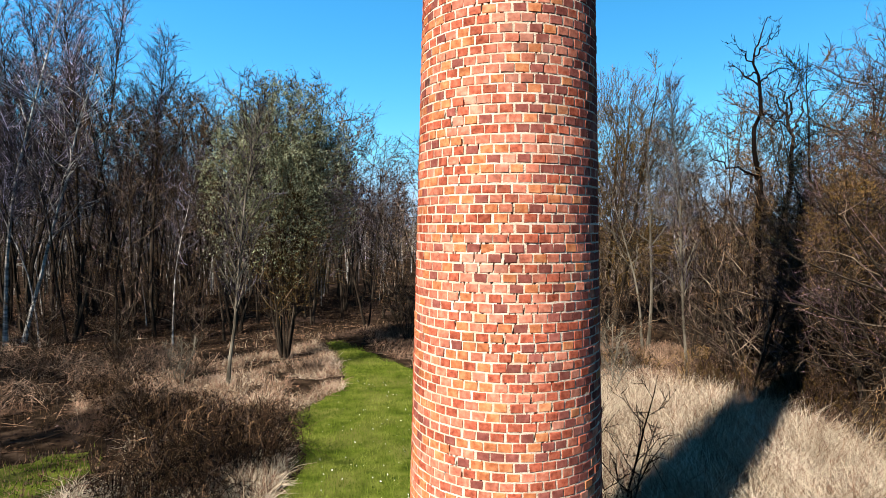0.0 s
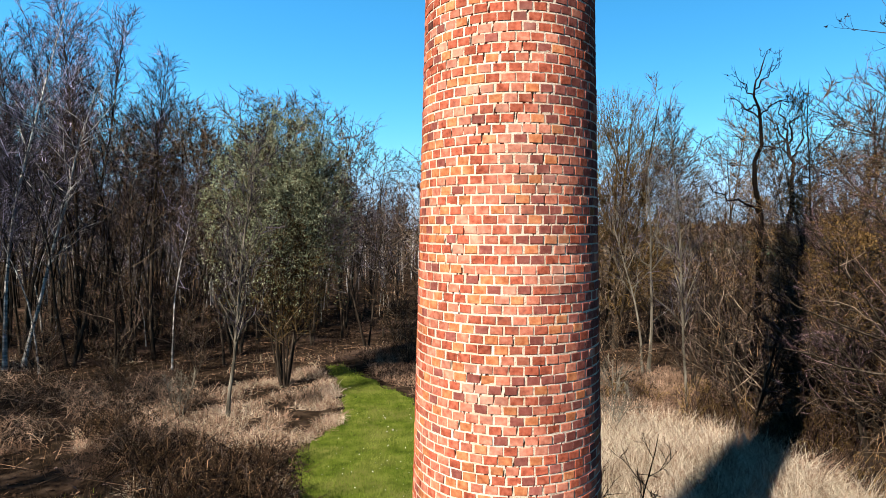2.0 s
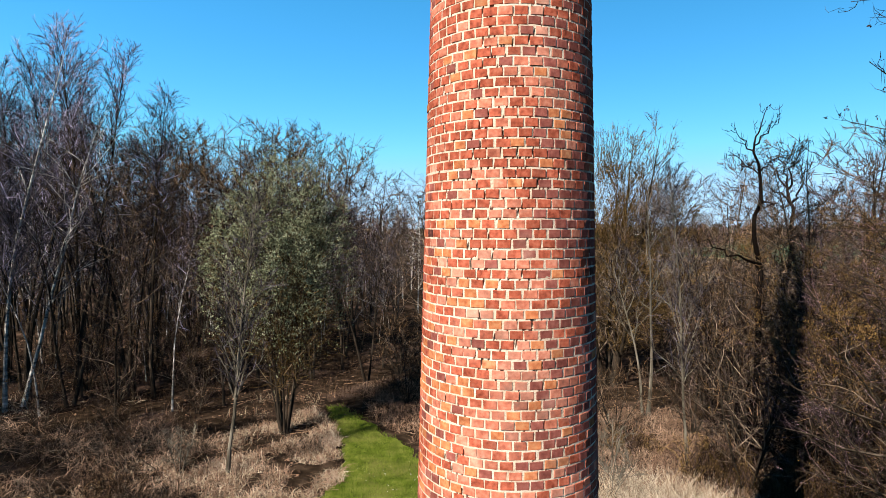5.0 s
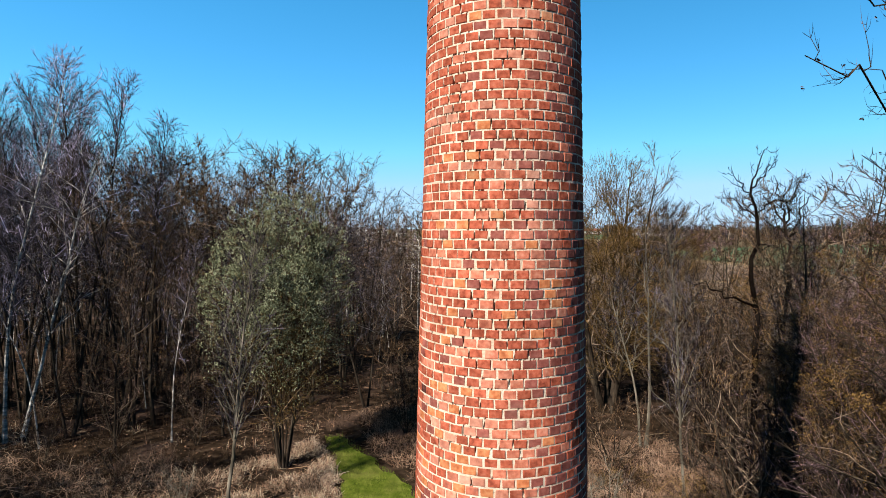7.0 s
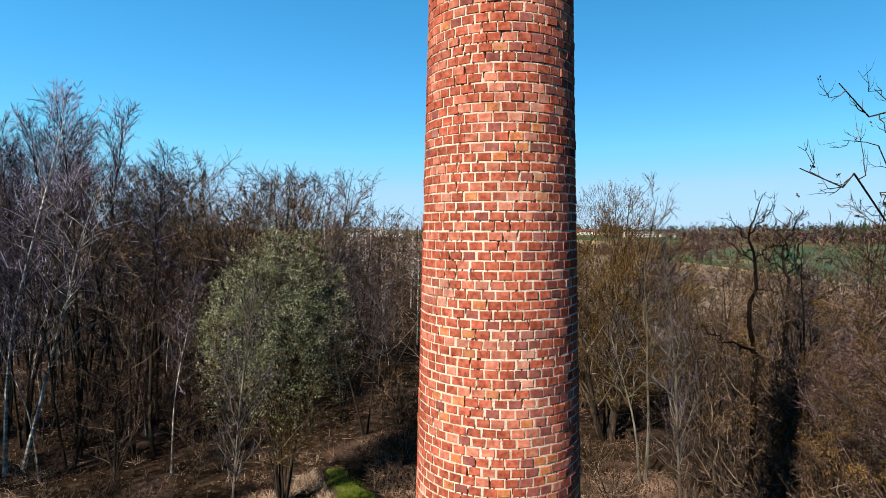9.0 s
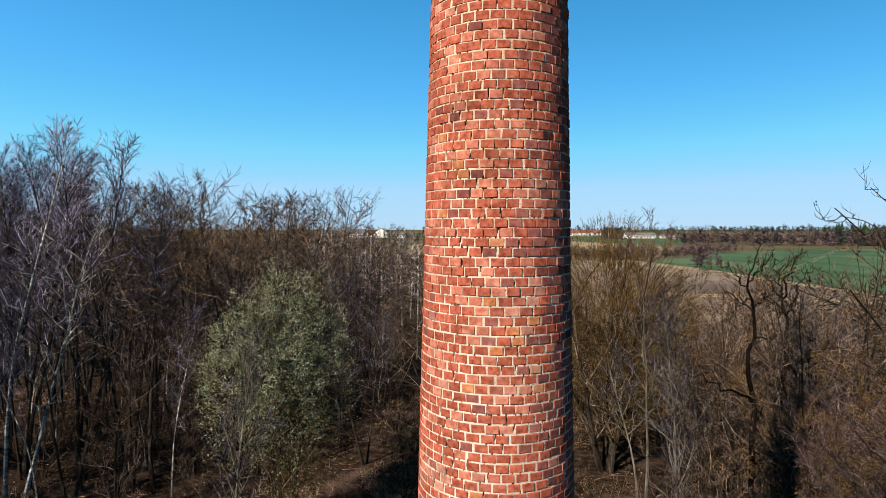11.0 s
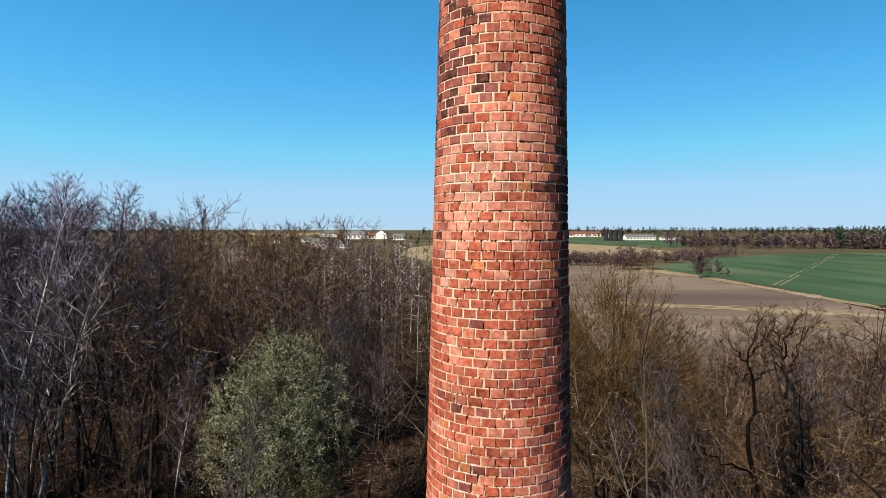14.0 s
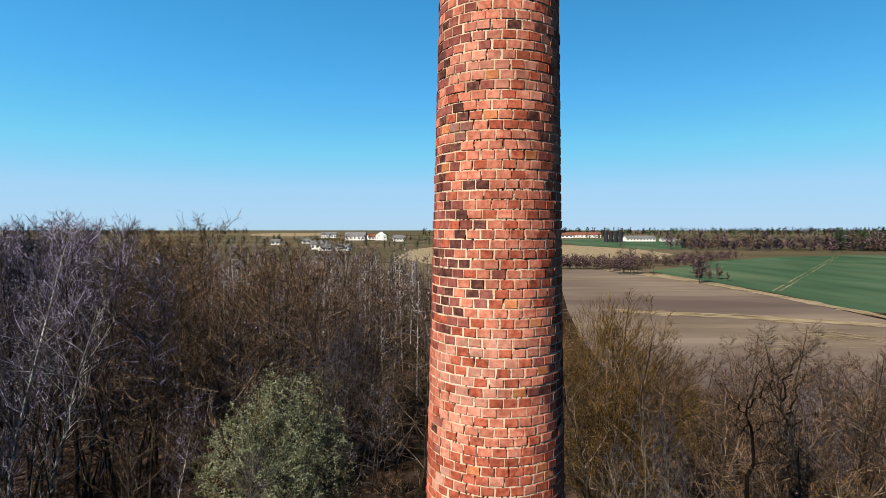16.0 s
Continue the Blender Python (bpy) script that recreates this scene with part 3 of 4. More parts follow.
def place(thing, x, y, turn=0.0, size=1.0, wide=None, group=""):
    w = wide or size
    ob = copy_thing(thing, Matrix.Translation((x, y, height(x, y))) @ Matrix.Rotation(turn, 4, "Z") @ Matrix.Diagonal((w, w, size, 1)))
    return tagged(ob, group=group)


def settle(thing, x, y, turn=0.0, size=1.0):
    thing.matrix_basis = Matrix.Translation((x, y, height(x, y))) @ Matrix.Rotation(turn, 4, "Z") @ Matrix.Diagonal((size, size, size, 1))
    return thing


# named trees round the chimney
settle(tree("willow_tree", 11, 10.9, 0.055, stems=9, splay=0.17, limbs=12, first=0.16, reach=0.2, rise=1.0, subs=8, twigs=5, twig=0.5, thin=0.009, trunk_mat=M_BARK, limb_mat=M_LIMB_OLIVE, twig_mat=M_TWIG_OLIVE,
            leaf=M_LEAF, leaf_count=56000, leaf_size=0.075, dome=((0.0, 0.2, 7.3, 1.9, 3.5, 2600), (-1.5, 0.4, 5.9, 1.4, 3.3, 1700), (1.3, -0.3, 5.8, 1.4, 3.5, 1700), (0.3, 1.3, 6.2, 1.5, 3.2, 1200), (-0.3, -1.3, 5.2, 1.5, 3.0, 1700)), label="rounded willow tree greening with small new leaves"), -6.15, 22.6, 0.6)
young = settle(tree("young_tree", 12, 9.4, 0.058, limbs=40, first=0.26, reach=0.19, rise=1.0, subs=8, twigs=11, twig=0.4, thin=0.005, trunk_mat=M_BARK_PALE, twig_mat=M_TWIG_GREY,
            label="slender young bare tree with pale bark"), -6.95, 18.8, 0.2)
settle(tree("leaning_birch", 13, 13.6, 0.085, limbs=22, first=0.34, reach=0.26, rise=0.75, subs=7, twigs=9, twig=0.45, thin=0.0055, lean=(0.36, 0.0), trunk_mat=M_BIRCH, limb_mat=M_BIRCH, twig_mat=M_TWIG_GREY,
            label="leaning white birch with thin bare twigs"), -18.7, 26.0, 0)
settle(tree("birch", 14, 17.2, 0.085, limbs=44, first=0.3, reach=0.17, rise=0.85, subs=9, twigs=14, twig=0.42, thin=0.0055, wander=0.1, lean=(0.08, 0), trunk_mat=M_BIRCH, limb_mat=M_LIMB, twig_mat=M_TWIG_PALE,
            label="tall white birch with bare purplish twigs"), -18.9, 25.2, 0)
settle(tree("round_tree", 15, 13.2, 0.17, stems=5, splay=0.24, limbs=17, first=0.10, reach=0.26, rise=0.95, subs=11, twigs=5, twig=0.6, thin=0.011, trunk_mat=M_BARK, limb_mat=M_LIMB_WARM, twig_mat=M_TWIG_OLIVE,
            dome=((0, 0, 8.6, 2.8, 4.4, 5600), (2.4, -0.6, 6.8, 2.1, 3.9, 4800), (-2.2, 0.2, 7.0, 1.9, 4.0, 4200), (0.6, -2.1, 6.2, 2.2, 3.8, 4800)), leaf=M_CATKIN, leaf_count=30000, leaf_size=0.055, label="broad bare tree with dense olive-brown twigs"), 8.45, 29.6, 0, 0.99)
settle(tree("forked_tree", 16, 9.6, 0.075, stems=2, splay=0.1, limbs=14, first=0.45, reach=0.24, rise=0.8, subs=6, twigs=9, twig=0.5, trunk_mat=M_BARK_PALE, twig_mat=M_TWIG_GREY,
            label="thin forked bare tree with pale bark"), 8.55, 24.6, 0)
place(young, 8.1, 19.3, 2.1, 1.1, 0.8)


def jagged(rng, a, b, n, rough, sag=0.0):
    """A crooked line from a to b."""
    t = np.linspace(0, 1, n + 1)[:, None]
    a, b = np.array(a, float), np.array(b, float)
    off = rng.normal(0, rough * np.linalg.norm(b - a), (n + 1, 3)) * np.sin(np.pi * t) ** 0.5
    return a + (b - a) * t + off + np.array([0, 0, 1.0]) * sag * np.sin(np.pi * t)


def limbed_tree(name, seed, trunk, girth, limbs, mat, twig_mat, label, sprays=7, twigs=5, spray=0.9, thin=0.006, buds=0.0, stout=0.0125):
    """A tree whose main limbs run to given tips: crooked limbs, side sprays and short twigs, with old seed heads at some tips."""
    rng = np.random.default_rng(seed)
    x, y = trunk[0][:2]
    base = np.array([x, y, 0.0])
    bole = [np.array(p, float) - base for p in trunk]
    wood = Geo()
    line = np.concatenate([jagged(rng, p, q, 3, 0.05)[(0 if k == 0 else 1):] for k, (p, q) in enumerate(zip(bole, bole[1:]))])
    wood.tube(line, girth * (1 - 0.75 * np.linspace(0, 1, len(line))), 8)
    thing = tagged(new(name), label, "tree")
    thing.location = (x, y, height(x, y))
    part("trunk", wood, mat, thing)
    heads = []
    for t0, tip in limbs:
        p0, _ = between(line, t0)
        tip = np.array(tip, float) - base
        full = np.linalg.norm(tip - p0)
        g = Geo()
        limb = jagged(rng, p0, tip, 9, 0.045, 0.06 * full)
        r0 = 0.010 + stout * full
        g.tube(limb, r0 * np.linspace(1, 0.12, 10) + 0.003, 5, 0)
        for k in range(int(sprays * max(1.0, full / 3))):
            u = 0.15 + 0.85 * (k + rng.random()) / int(sprays * max(1.0, full / 3))
            p, al = between(limb, min(0.999, u))
            al = al / np.linalg.norm(al)
            w = al + rng.normal(0, 0.6, 3) + (0, 0, 0.25)
            w *= spray * rng.uniform(0.5, 1.3) * (1.25 - 0.6 * u) / np.linalg.norm(w)
            sub = jagged(rng, p, p + w, 5, 0.09, -0.05)
            g.tube(sub, (0.004 + 0.3 * r0 * (1 - 0.7 * u)) * np.linspace(1, 0.2, 6) + 0.002, 3, 0)
            at = sub[rng.integers(1, 6, twigs)]
            d = w / np.linalg.norm(w) * 0.5 + rng.normal(0, 0.55, (twigs, 3)) + (0, 0, 0.3)
            d *= (0.42 * spray * rng.uniform(0.3, 1.1, twigs) / np.linalg.norm(d, axis=1))[:, None]
            g.spikes(at, d, thin, 1, d[:, [1, 0, 2]] * 0.25)
            heads.append((at + d)[rng.random(twigs) < buds])
        part("limb", g, [mat, twig_mat], thing)
    heads = np.concatenate(heads) if heads else []
    if len(heads):
        g = Geo()
        for k in range(4):
            g.leaves(heads + rng.normal(0, 0.012, heads.shape), 0.06, rng)
        tagged(part("seed_heads", g, twig_mat, thing, "small dark dry seed heads"), kind="stuff")
    return thing


limbed_tree("dead_tree", 171, [(10.1, 19.1, -0.2), (10.3, 19.2, 4.6), (10.05, 19.1, 7.6), (10.2, 19.1, 9.6), (10.0, 19.1, 10.7)], 0.115,
            [(0.42, (8.0, 19.2, 7.6)), (0.75, (9.1, 19.0, 10.4)), (0.78, (11.2, 19.0, 10.3)), (0.9, (9.3, 19.2, 11.1)), (0.98, (10.5, 19.1, 11.9)), (0.97, (10.9, 19.2, 11.5)), (0.66, (11.3, 19.6, 8.6)), (0.85, (9.3, 18.6, 9.7))],
            M_TWIG_DARK, M_TWIG_DARK, "gnarled dying tree with crooked bare branches", sprays=5, twigs=3, spray=0.6, thin=0.009, stout=0.013)
limbed_tree("dead_tree", 172, [(13.8, 23.6, -0.2), (13.6, 23.5, 5.0), (13.9, 23.6, 8.0), (13.7, 23.6, 9.6)], 0.16,
            [(0.8, (12.6, 23.4, 10.9)), (0.85, (15.0, 23.6, 10.8)), (0.98, (13.2, 23.5, 11.4)), (0.97, (14.5, 23.6, 11.5)), (0.9, (12.3, 23.6, 9.8)), (0.7, (15.2, 23.8, 9.0))],
            M_TWIG_DARK, M_TWIG_DARK, "gnarled old tree with a forked crooked crown", sprays=5, twigs=3, spray=0.65, thin=0.009, stout=0.015)
limbed_tree("spreading_tree", 173, [(10.6, 9.2, -0.2), (10.4, 9.3, 4.5), (10.2, 9.2, 8.5), (10.0, 9.3, 11.5)], 0.24,
            [(0.86, (4.75, 7.8, 11.55)), (0.93, (5.1, 7.6, 12.6)), (0.7, (6.3, 8.9, 10.4)), (0.6, (6.7, 9.2, 9.3)), (0.5, (6.9, 9.6, 7.2)), (0.42, (7.0, 9.9, 5.6)), (0.8, (6.2, 8.3, 11.2)), (0.95, (7.0, 9.6, 13.0)), (0.9, (8.4, 12.4, 12.6)), (0.62, (7.9, 11.6, 10.0)), (0.5, (7.6, 11.4, 8.0))],
            M_BARK, M_TWIG_RED, "spreading bare tree with long crooked boughs and seed heads", sprays=6, twigs=5, spray=0.75, thin=0.004, buds=0.16, stout=0.0042)
tall = settle(tree("tall_tree", 18, 14.2, 0.2, stems=3, splay=0.2, limbs=28, first=0.18, reach=0.32, rise=0.5, subs=15, twigs=9, twig=0.3, thin=0.0045, wander=0.2, fork=(0.0035, 0.18, 0.008), trunk_mat=M_BARK, limb_mat=M_BARK, twig_mat=M_TWIG_PURPLE,
            leaf=M_CATKIN, leaf_count=9000, leaf_size=0.032, label="tall spreading bare tree with a few brown catkins"), 11.2, 13.2, 0, 0.78)
place(tall, 10.9, 14.4, 4.1, 0.8)
place(tall, 13.6, 15.8, 2.6, 0.7)
place(tall, 14.8, 13.2, 0.9, 0.72)
place(tall, 22.5, 25.0, 1.9, 1.0)
place(tall, 18.6, 19.8, 3.6, 0.9)
thicket = settle(tree("thicket_tree", 19, 8.4, 0.06, stems=8, splay=0.36, limbs=13, first=0.12, reach=0.26, rise=0.4, subs=13, twigs=7, twig=0.28, thin=0.0055, fork=(0.004, 0.25, 0.005), wander=0.32, trunk_mat=M_BARK, limb_mat=M_LIMB_WARM, twig_mat=M_TWIG_RUST,
            leaf=M_CATKIN, leaf_count=12000, leaf_size=0.05, label="dense many-stemmed shrub tree with yellowish catkins"), 12.6, 17.2, 0, 1.22)
place(thicket, 10.9, 12.8, 1.1, 0.82)
place(thicket, 12.0, 15.2, 2.9, 0.72)
place(thicket, 15.2, 17.4, 4.4, 1.1)

# the kinds of which the wood is made, light enough to repeat
LIGHT = dict(subs=11, twigs=6, twig=0.36, thin=0.0085, wander=0.15, high=1.7)
STOCK = [
    tree("birch", 31, 15.5, 0.06, limbs=30, first=0.3, reach=0.16, rise=0.9, trunk_mat=M_BIRCH, limb_mat=M_LIMB, twig_mat=M_TWIG_PALE, label="tall bare birch among the trees of the wood", **LIGHT),
    tree("poplar", 32, 15.5, 0.085, limbs=34, first=0.35, reach=0.17, rise=1.0, trunk_mat=M_BARK, limb_mat=M_BARK, twig_mat=M_TWIG_PALE, label="tall narrow bare poplar in the wood", **LIGHT),
    tree("alder", 33, 11.5, 0.085, limbs=28, first=0.28, reach=0.25, rise=0.5, curl=0.02, trunk_mat=M_BARK, limb_mat=M_LIMB_WARM, twig_mat=M_TWIG_RED, label="bare alder with reddish-brown twigs in the wood", **LIGHT),
    tree("ash", 34, 11.5, 0.085, stems=2, splay=0.14, limbs=16, first=0.3, reach=0.24, rise=0.55, curl=0.03, trunk_mat=M_BARK, limb_mat=M_LIMB, twig_mat=M_TWIG_GREY, label="bare two-stemmed ash in the wood", **LIGHT),
    tree("maple", 35, 10.8, 0.075, stems=3, splay=0.18, limbs=12, first=0.28, reach=0.27, rise=0.45, curl=0.02, trunk_mat=M_BARK, limb_mat=M_LIMB_WARM, twig_mat=M_TWIG_RUST, label="bare bushy maple with brown twigs", **LIGHT),
    tree("hazel", 36, 5.6, 0.04, stems=6, splay=0.45, limbs=6, first=0.12, reach=0.34, rise=0.6, subs=7, twigs=5, twig=0.4, thin=0.009, trunk_mat=M_BARK, limb_mat=M_LIMB_WARM, twig_mat=M_TWIG_RED,
         leaf=M_CATKIN, leaf_count=900, leaf_size=0.045, label="bare hazel shrub with many stems", category="shrub"),
    tree("thorn", 37, 4.6, 0.04, stems=6, splay=0.5, limbs=6, first=0.1, reach=0.36, rise=0.5, subs=7, twigs=5, twig=0.4, thin=0.009, trunk_mat=M_BARK, limb_mat=M_LIMB_WARM, twig_mat=M_TWIG_RUST, label="tangled brown thorn shrub", category="shrub"),
]
rng = np.random.default_rng(77)
stood = [(-6.15, 22.6), (-6.95, 18.8), (-18.7, 26), (-18.9, 25.2), (8.45, 29.6), (8.55, 24.6), (10.1, 19.1), (13.8, 23.6), (8.1, 19.3), (10.6, 9.2), (18.3, 19.8), (22.5, 25), (12.6, 17.2), (11.6, 12.9), (14.6, 12.2)]
first_use = set()


def stand(kind, x, y, size, group):
    turn = rng.uniform(0, 6.28)
    if kind in first_use:
        place(STOCK[kind], x, y, turn, size, size * rng.uniform(0.85, 1.15), group)
    else:
        first_use.add(kind)
        settle(STOCK[kind], x, y, turn, size)
        tagged(STOCK[kind], group=group)
    stood.append((x, y))


def free(x, y, gap):
    return all((x - a) ** 2 + (y - b) ** 2 > gap * gap for a, b in stood)


# the wood on the left, tallest along its near side
tries = 0
while len(stood) < 130 and tries < 6000:
    tries += 1
    y = 24.5 + 34 * rng.random() ** 1.5
    x = rng.uniform(-0.78 * y - 2, -0.2 - 0.0 * y)
    if not free(x, y, 1.9) or inside(LAWN, x - 0.5, y) or inside(LAWN, x + 0.5, y) or (x > -9.5 and y < 30) or (x > -2.5 and y < 30):
        continue
    if x < -0.6 * y and y < 46:
        stand(rng.choice([0, 0, 1, 1, 3]), x, y, rng.uniform(0.95, 1.12), "trees of the wood")
    else:
        kind = int(rng.choice([2, 2, 3, 3, 4, 4, 0]))
        stand(kind, x, y, (0.64 if kind == 0 else 1) * rng.uniform(0.9, 1.04) * (5.1 + (0.215 if x < -0.19 * y else 0.15) * y) / 11.7, "trees of the wood")
# the dark thick of it, below the birches
for k in range(24):
    y = rng.uniform(25, 33)
    x = -y * rng.uniform(0.42, 0.74)
    if free(x, y, 1.0):
        stand(int(rng.choice([1, 3, 5, 5, 6])), x, y, rng.uniform(0.8, 1.0), "trees of the wood")
# scrub and young trees on the right
tries, n0 = 0, len(stood)
while len(stood) < n0 + 68 and tries < 6000:
    tries += 1
    y = 17 + 33 * rng.random() ** 1.1
    x = rng.uniform(0.16 * y + 1.5, 0.8 * y + 3)
    if not free(x, y, 1.8) or inside(PALE_GRASS, x, y) or (y < 22 and x < 8.5) or (x < 11 and y < 25):
        continue
    if y > 30 and rng.random() < 0.5:
        stand(rng.choice([2, 3, 4]), x, y, rng.uniform(0.55, 0.75), "trees of the wood")
    else:
        stand(rng.choice([5, 5, 6]), x, y, rng.uniform(0.8, 1.3), "shrubs by the field")
for x, y, k, sz in ((12.2, 19.3, 4, 0.86), (14.0, 20.6, 3, 0.85), (12.6, 24.4, 2, 0.84), (15.4, 23.2, 4, 0.92), (17.0, 26.4, 3, 0.94), (18.2, 21.6, 2, 0.96), (13.6, 27.5, 4, 0.84), (14.4, 17.6, 5, 1.5), (10.4, 19.4, 6, 1.3), (11.6, 16.2, 6, 1.15), (13.4, 15.8, 5, 1.25), (9.6, 22.4, 5, 1.0), (9.2, 17.7, 5, 1.3), (10.9, 17.9, 5, 1.5), (12.4, 21.9, 5, 1.6), (11.6, 25.6, 4, 0.84), (14.8, 26.0, 2, 0.86), (16.2, 21.4, 3, 0.88), (11.4, 22.6, 3, 0.72)):
    stand(k, x, y, sz, "shrubs by the field")
for x, y, k, sz in ((-15, 1, 4, 1.15), (-17, 4.5, 3, 1.1), (-13, -3, 2, 1.1), (-19, 1, 2, 1.2), (-16, -4.5, 3, 1.15), (-20.5, 6.5, 4, 1.2), (-22, 11, 3, 1.2), (-12, -7, 4, 1.1)):
    stand(k, x, y, sz, "trees of the wood")
for k in range(18):                   # the rest of the wood beside the clearing, which shades its floor
    x, y = rng.uniform(-27, -16.5), rng.uniform(-4, 12)
    if free(x, y, 1.4) and x < -0.8 * y - 5:
        stand(int(rng.choice([1, 2, 3, 4])), x, y, rng.uniform(0.95, 1.15), "trees of the wood")
for k in range(18):                   # the thicket under the dying trees
    x, y = rng.uniform(10.2, 18), rng.uniform(17.5, 21.8)
    if free(x, y, 0.9):
        stand(int(rng.choice([2, 3, 4])), x, y, rng.uniform(0.7, 0.84), "shrubs by the field")
for k in range(60):                   # the wood goes on beyond the clearing's side
    x, y = rng.uniform(-36, -17), rng.uniform(8, 27)
    if free(x, y, 1.4) and x < -0.82 * y - 5:
        stand(int(rng.choice([1, 2, 3])), x, y, rng.uniform(1.05, 1.25), "trees of the wood")
for k in range(14):
    y = rng.uniform(34, 50)
    x = -y * rng.uniform(0.52, 0.76)
    if free(x, y, 1.0):
        stand(int(rng.choice([0, 1, 1])), x, y, rng.uniform(1.0, 1.16), "trees of the wood")
for k in range(12):                   # tall dense trees at the wood's near corner
    y = rng.uniform(27, 40)
    x = -y * rng.uniform(0.64, 0.78)
    if free(x, y, 1.0):
        stand(int(rng.choice([1, 1, 3])), x, y, rng.uniform(0.98, 1.1), "trees of the wood")
# low shrubs at the wood's edge
for x, y, s in ((-12, 21.5, 0.5), (-15.5, 22.5, 0.6), (-10.5, 25, 0.7), (-1.6, 26.5, 0.75), (-0.4, 29.5, 0.9), (1.4, 27.5, 0.9), (-2.4, 32, 0.9), (3.4, 24, 0.8), (5.0, 27, 0.9),
                (6.6, 22.5, 0.75), (-9.2, 31.5, 0.8), (-12.8, 29, 0.8)):
    stand(int(rng.choice([5, 6])), x, y, s, "shrubs by the track")


# ---- far woods: one mass of small bare trees ----
def woods(name, spots, mats, label, tall, spread, twigs, thin, seed, evergreen=False, trunks=()):
    rng = np.random.default_rng(seed)
    geo = Geo()
    for x, y, s in spots:
        z, h = height(x, y) - 0.2, tall * s
        mat = int(rng.integers(0, len(mats)))
        lean = rng.normal(0, 0.05, 2)
        geo.tube([(x, y, z), (x + lean[0] * h * 0.5, y + lean[1] * h * 0.5, z + h * 0.5), (x + lean[0] * h, y + lean[1] * h, z + h)],
                 [0.006 * h, 0.0045 * h, 0.001 * h + 0.005], 4, len(mats) + int(rng.integers(0, len(trunks))) if trunks else mat)
        t = rng.uniform(0.15 if evergreen else 0.25, 1.0, twigs)
        base = np.stack([x + lean[0] * h * t, y + lean[1] * h * t, z + h * t], 1)
        az = rng.uniform(0, 6.283, twigs)
        el = rng.uniform(-0.3, 0.3, twigs) if evergreen else rng.uniform(-0.1, 1.0, twigs)
        ln = h * spread * rng.uniform(0.4, 1.0, twigs) * ((1.05 - t) * 1.6 if evergreen else np.sin(np.pi * np.clip(0.25 + t * 0.65, 0, 1)))
        way = np.stack([np.cos(az) * np.cos(el), np.sin(az) * np.cos(el), np.sin(el)], 1) * ln[:, None]
        geo.spikes(base, way, thin * 1.2, geo.m[-1])
        if not evergreen:
            for c in range(3):
                u = rng.uniform(0.3, 0.9, (twigs, 1))
                w2 = way * rng.uniform(0.25, 0.6, (twigs, 1)) + rng.normal(0, 0.16, (twigs, 3)) * ln[:, None] + np.array([0, 0, 0.05]) * h * 0.5
                geo.spikes(base + way * u, w2, thin * 0.7, mat)
    ob = part(name, geo, mats + list(trunks))
    return tagged(ob, label, "woodland", kind="stuff")


rng = np.random.default_rng(8)
spots = []
while len(spots) < 600:
    y = 52 + 88 * rng.random()
    x = rng.uniform(-0.8 * y - 4, 0.02 * y + 2)
    spots.append((x, y, rng.uniform(0.62, 1.12) * (1.18 if x < -0.6 * y else 1)))
back = []
while len(back) < 400:
    y = 140 + 260 * rng.random() ** 1.3
    back.append((rng.uniform(-0.82 * y, (-0.03 if y < 210 else (-0.1 if y < 300 else -0.3)) * y), y, rng.uniform(0.6, 1.05)))
woods("back_wood", back, [M_TWIG_PALE, M_TWIG_RED, M_TWIG_PALE], "bare wood reaching back to the village", 12.4, 0.24, 20, 0.08, 13, trunks=(M_LIMB, M_LIMB_WARM, M_BARK_PALE))
woods("far_wood", spots, [M_TWIG_PURPLE, M_TWIG_RED, M_TWIG_PALE, M_TWIG_RUST], "dense bare wood receding towards the village", 13.6, 0.2, 26, 0.042, 3, trunks=(M_LIMB, M_LIMB_WARM, M_BIRCH, M_LIMB_WARM))

# unseen ring of trees, added to cut the skylight from the sides and behind
ring = []
rng = np.random.default_rng(18)
while len(ring) < 150:
    a, d = rng.uniform(0.35, 2 * math.pi - 0.35), rng.uniform(30, 60)
    x, y = d * math.sin(a), d * math.cos(a)
    if abs(math.atan2(x, y)) > 0.95:
        ring.append((x, y, rng.uniform(0.8, 1.15)))
ring += [(-14.5, 0.5, 1.0), (-16, 3.5, 0.95), (-12.5, -3, 1.05), (-17.5, -1, 1.0), (-14, -5.5, 1.0), (-19, 5, 1.0), (-11, -6, 0.9)]
woods("wood_behind", ring, [M_TWIG_GREY, M_TWIG_RED], "unseen bare wood added behind the view to block low sky", 12.5, 0.3, 40, 0.02, 4)

# hedges, tree lines and pines beyond the fields
rng = np.random.default_rng(9)
line = []
for k in range(420):
    t = rng.random()
    line.append((195 + 235 * t + rng.normal(0, 5), 500 - 35 * t + rng.normal(0, 16), rng.uniform(0.35, 0.75) + (0.4 if rng.random() < 0.15 else 0)))
woods("tree_line", line, [M_TWIG_GREY, M_TWIG_PURPLE, M_LIMB_WARM], "dark bare tree line above the green field", 14.5, 0.5, 20, 0.3, 5)
line = []
for k in range(80):
    t = rng.random()
    line.append((322 + 80 * t + rng.normal(0, 5), 482 + rng.normal(0, 10), rng.uniform(0.6, 1.1)))
woods("pine_line", line, [M_PINE], "dark evergreen pines above the green field", 18.0, 0.28, 120, 0.3, 6, True)
line = []
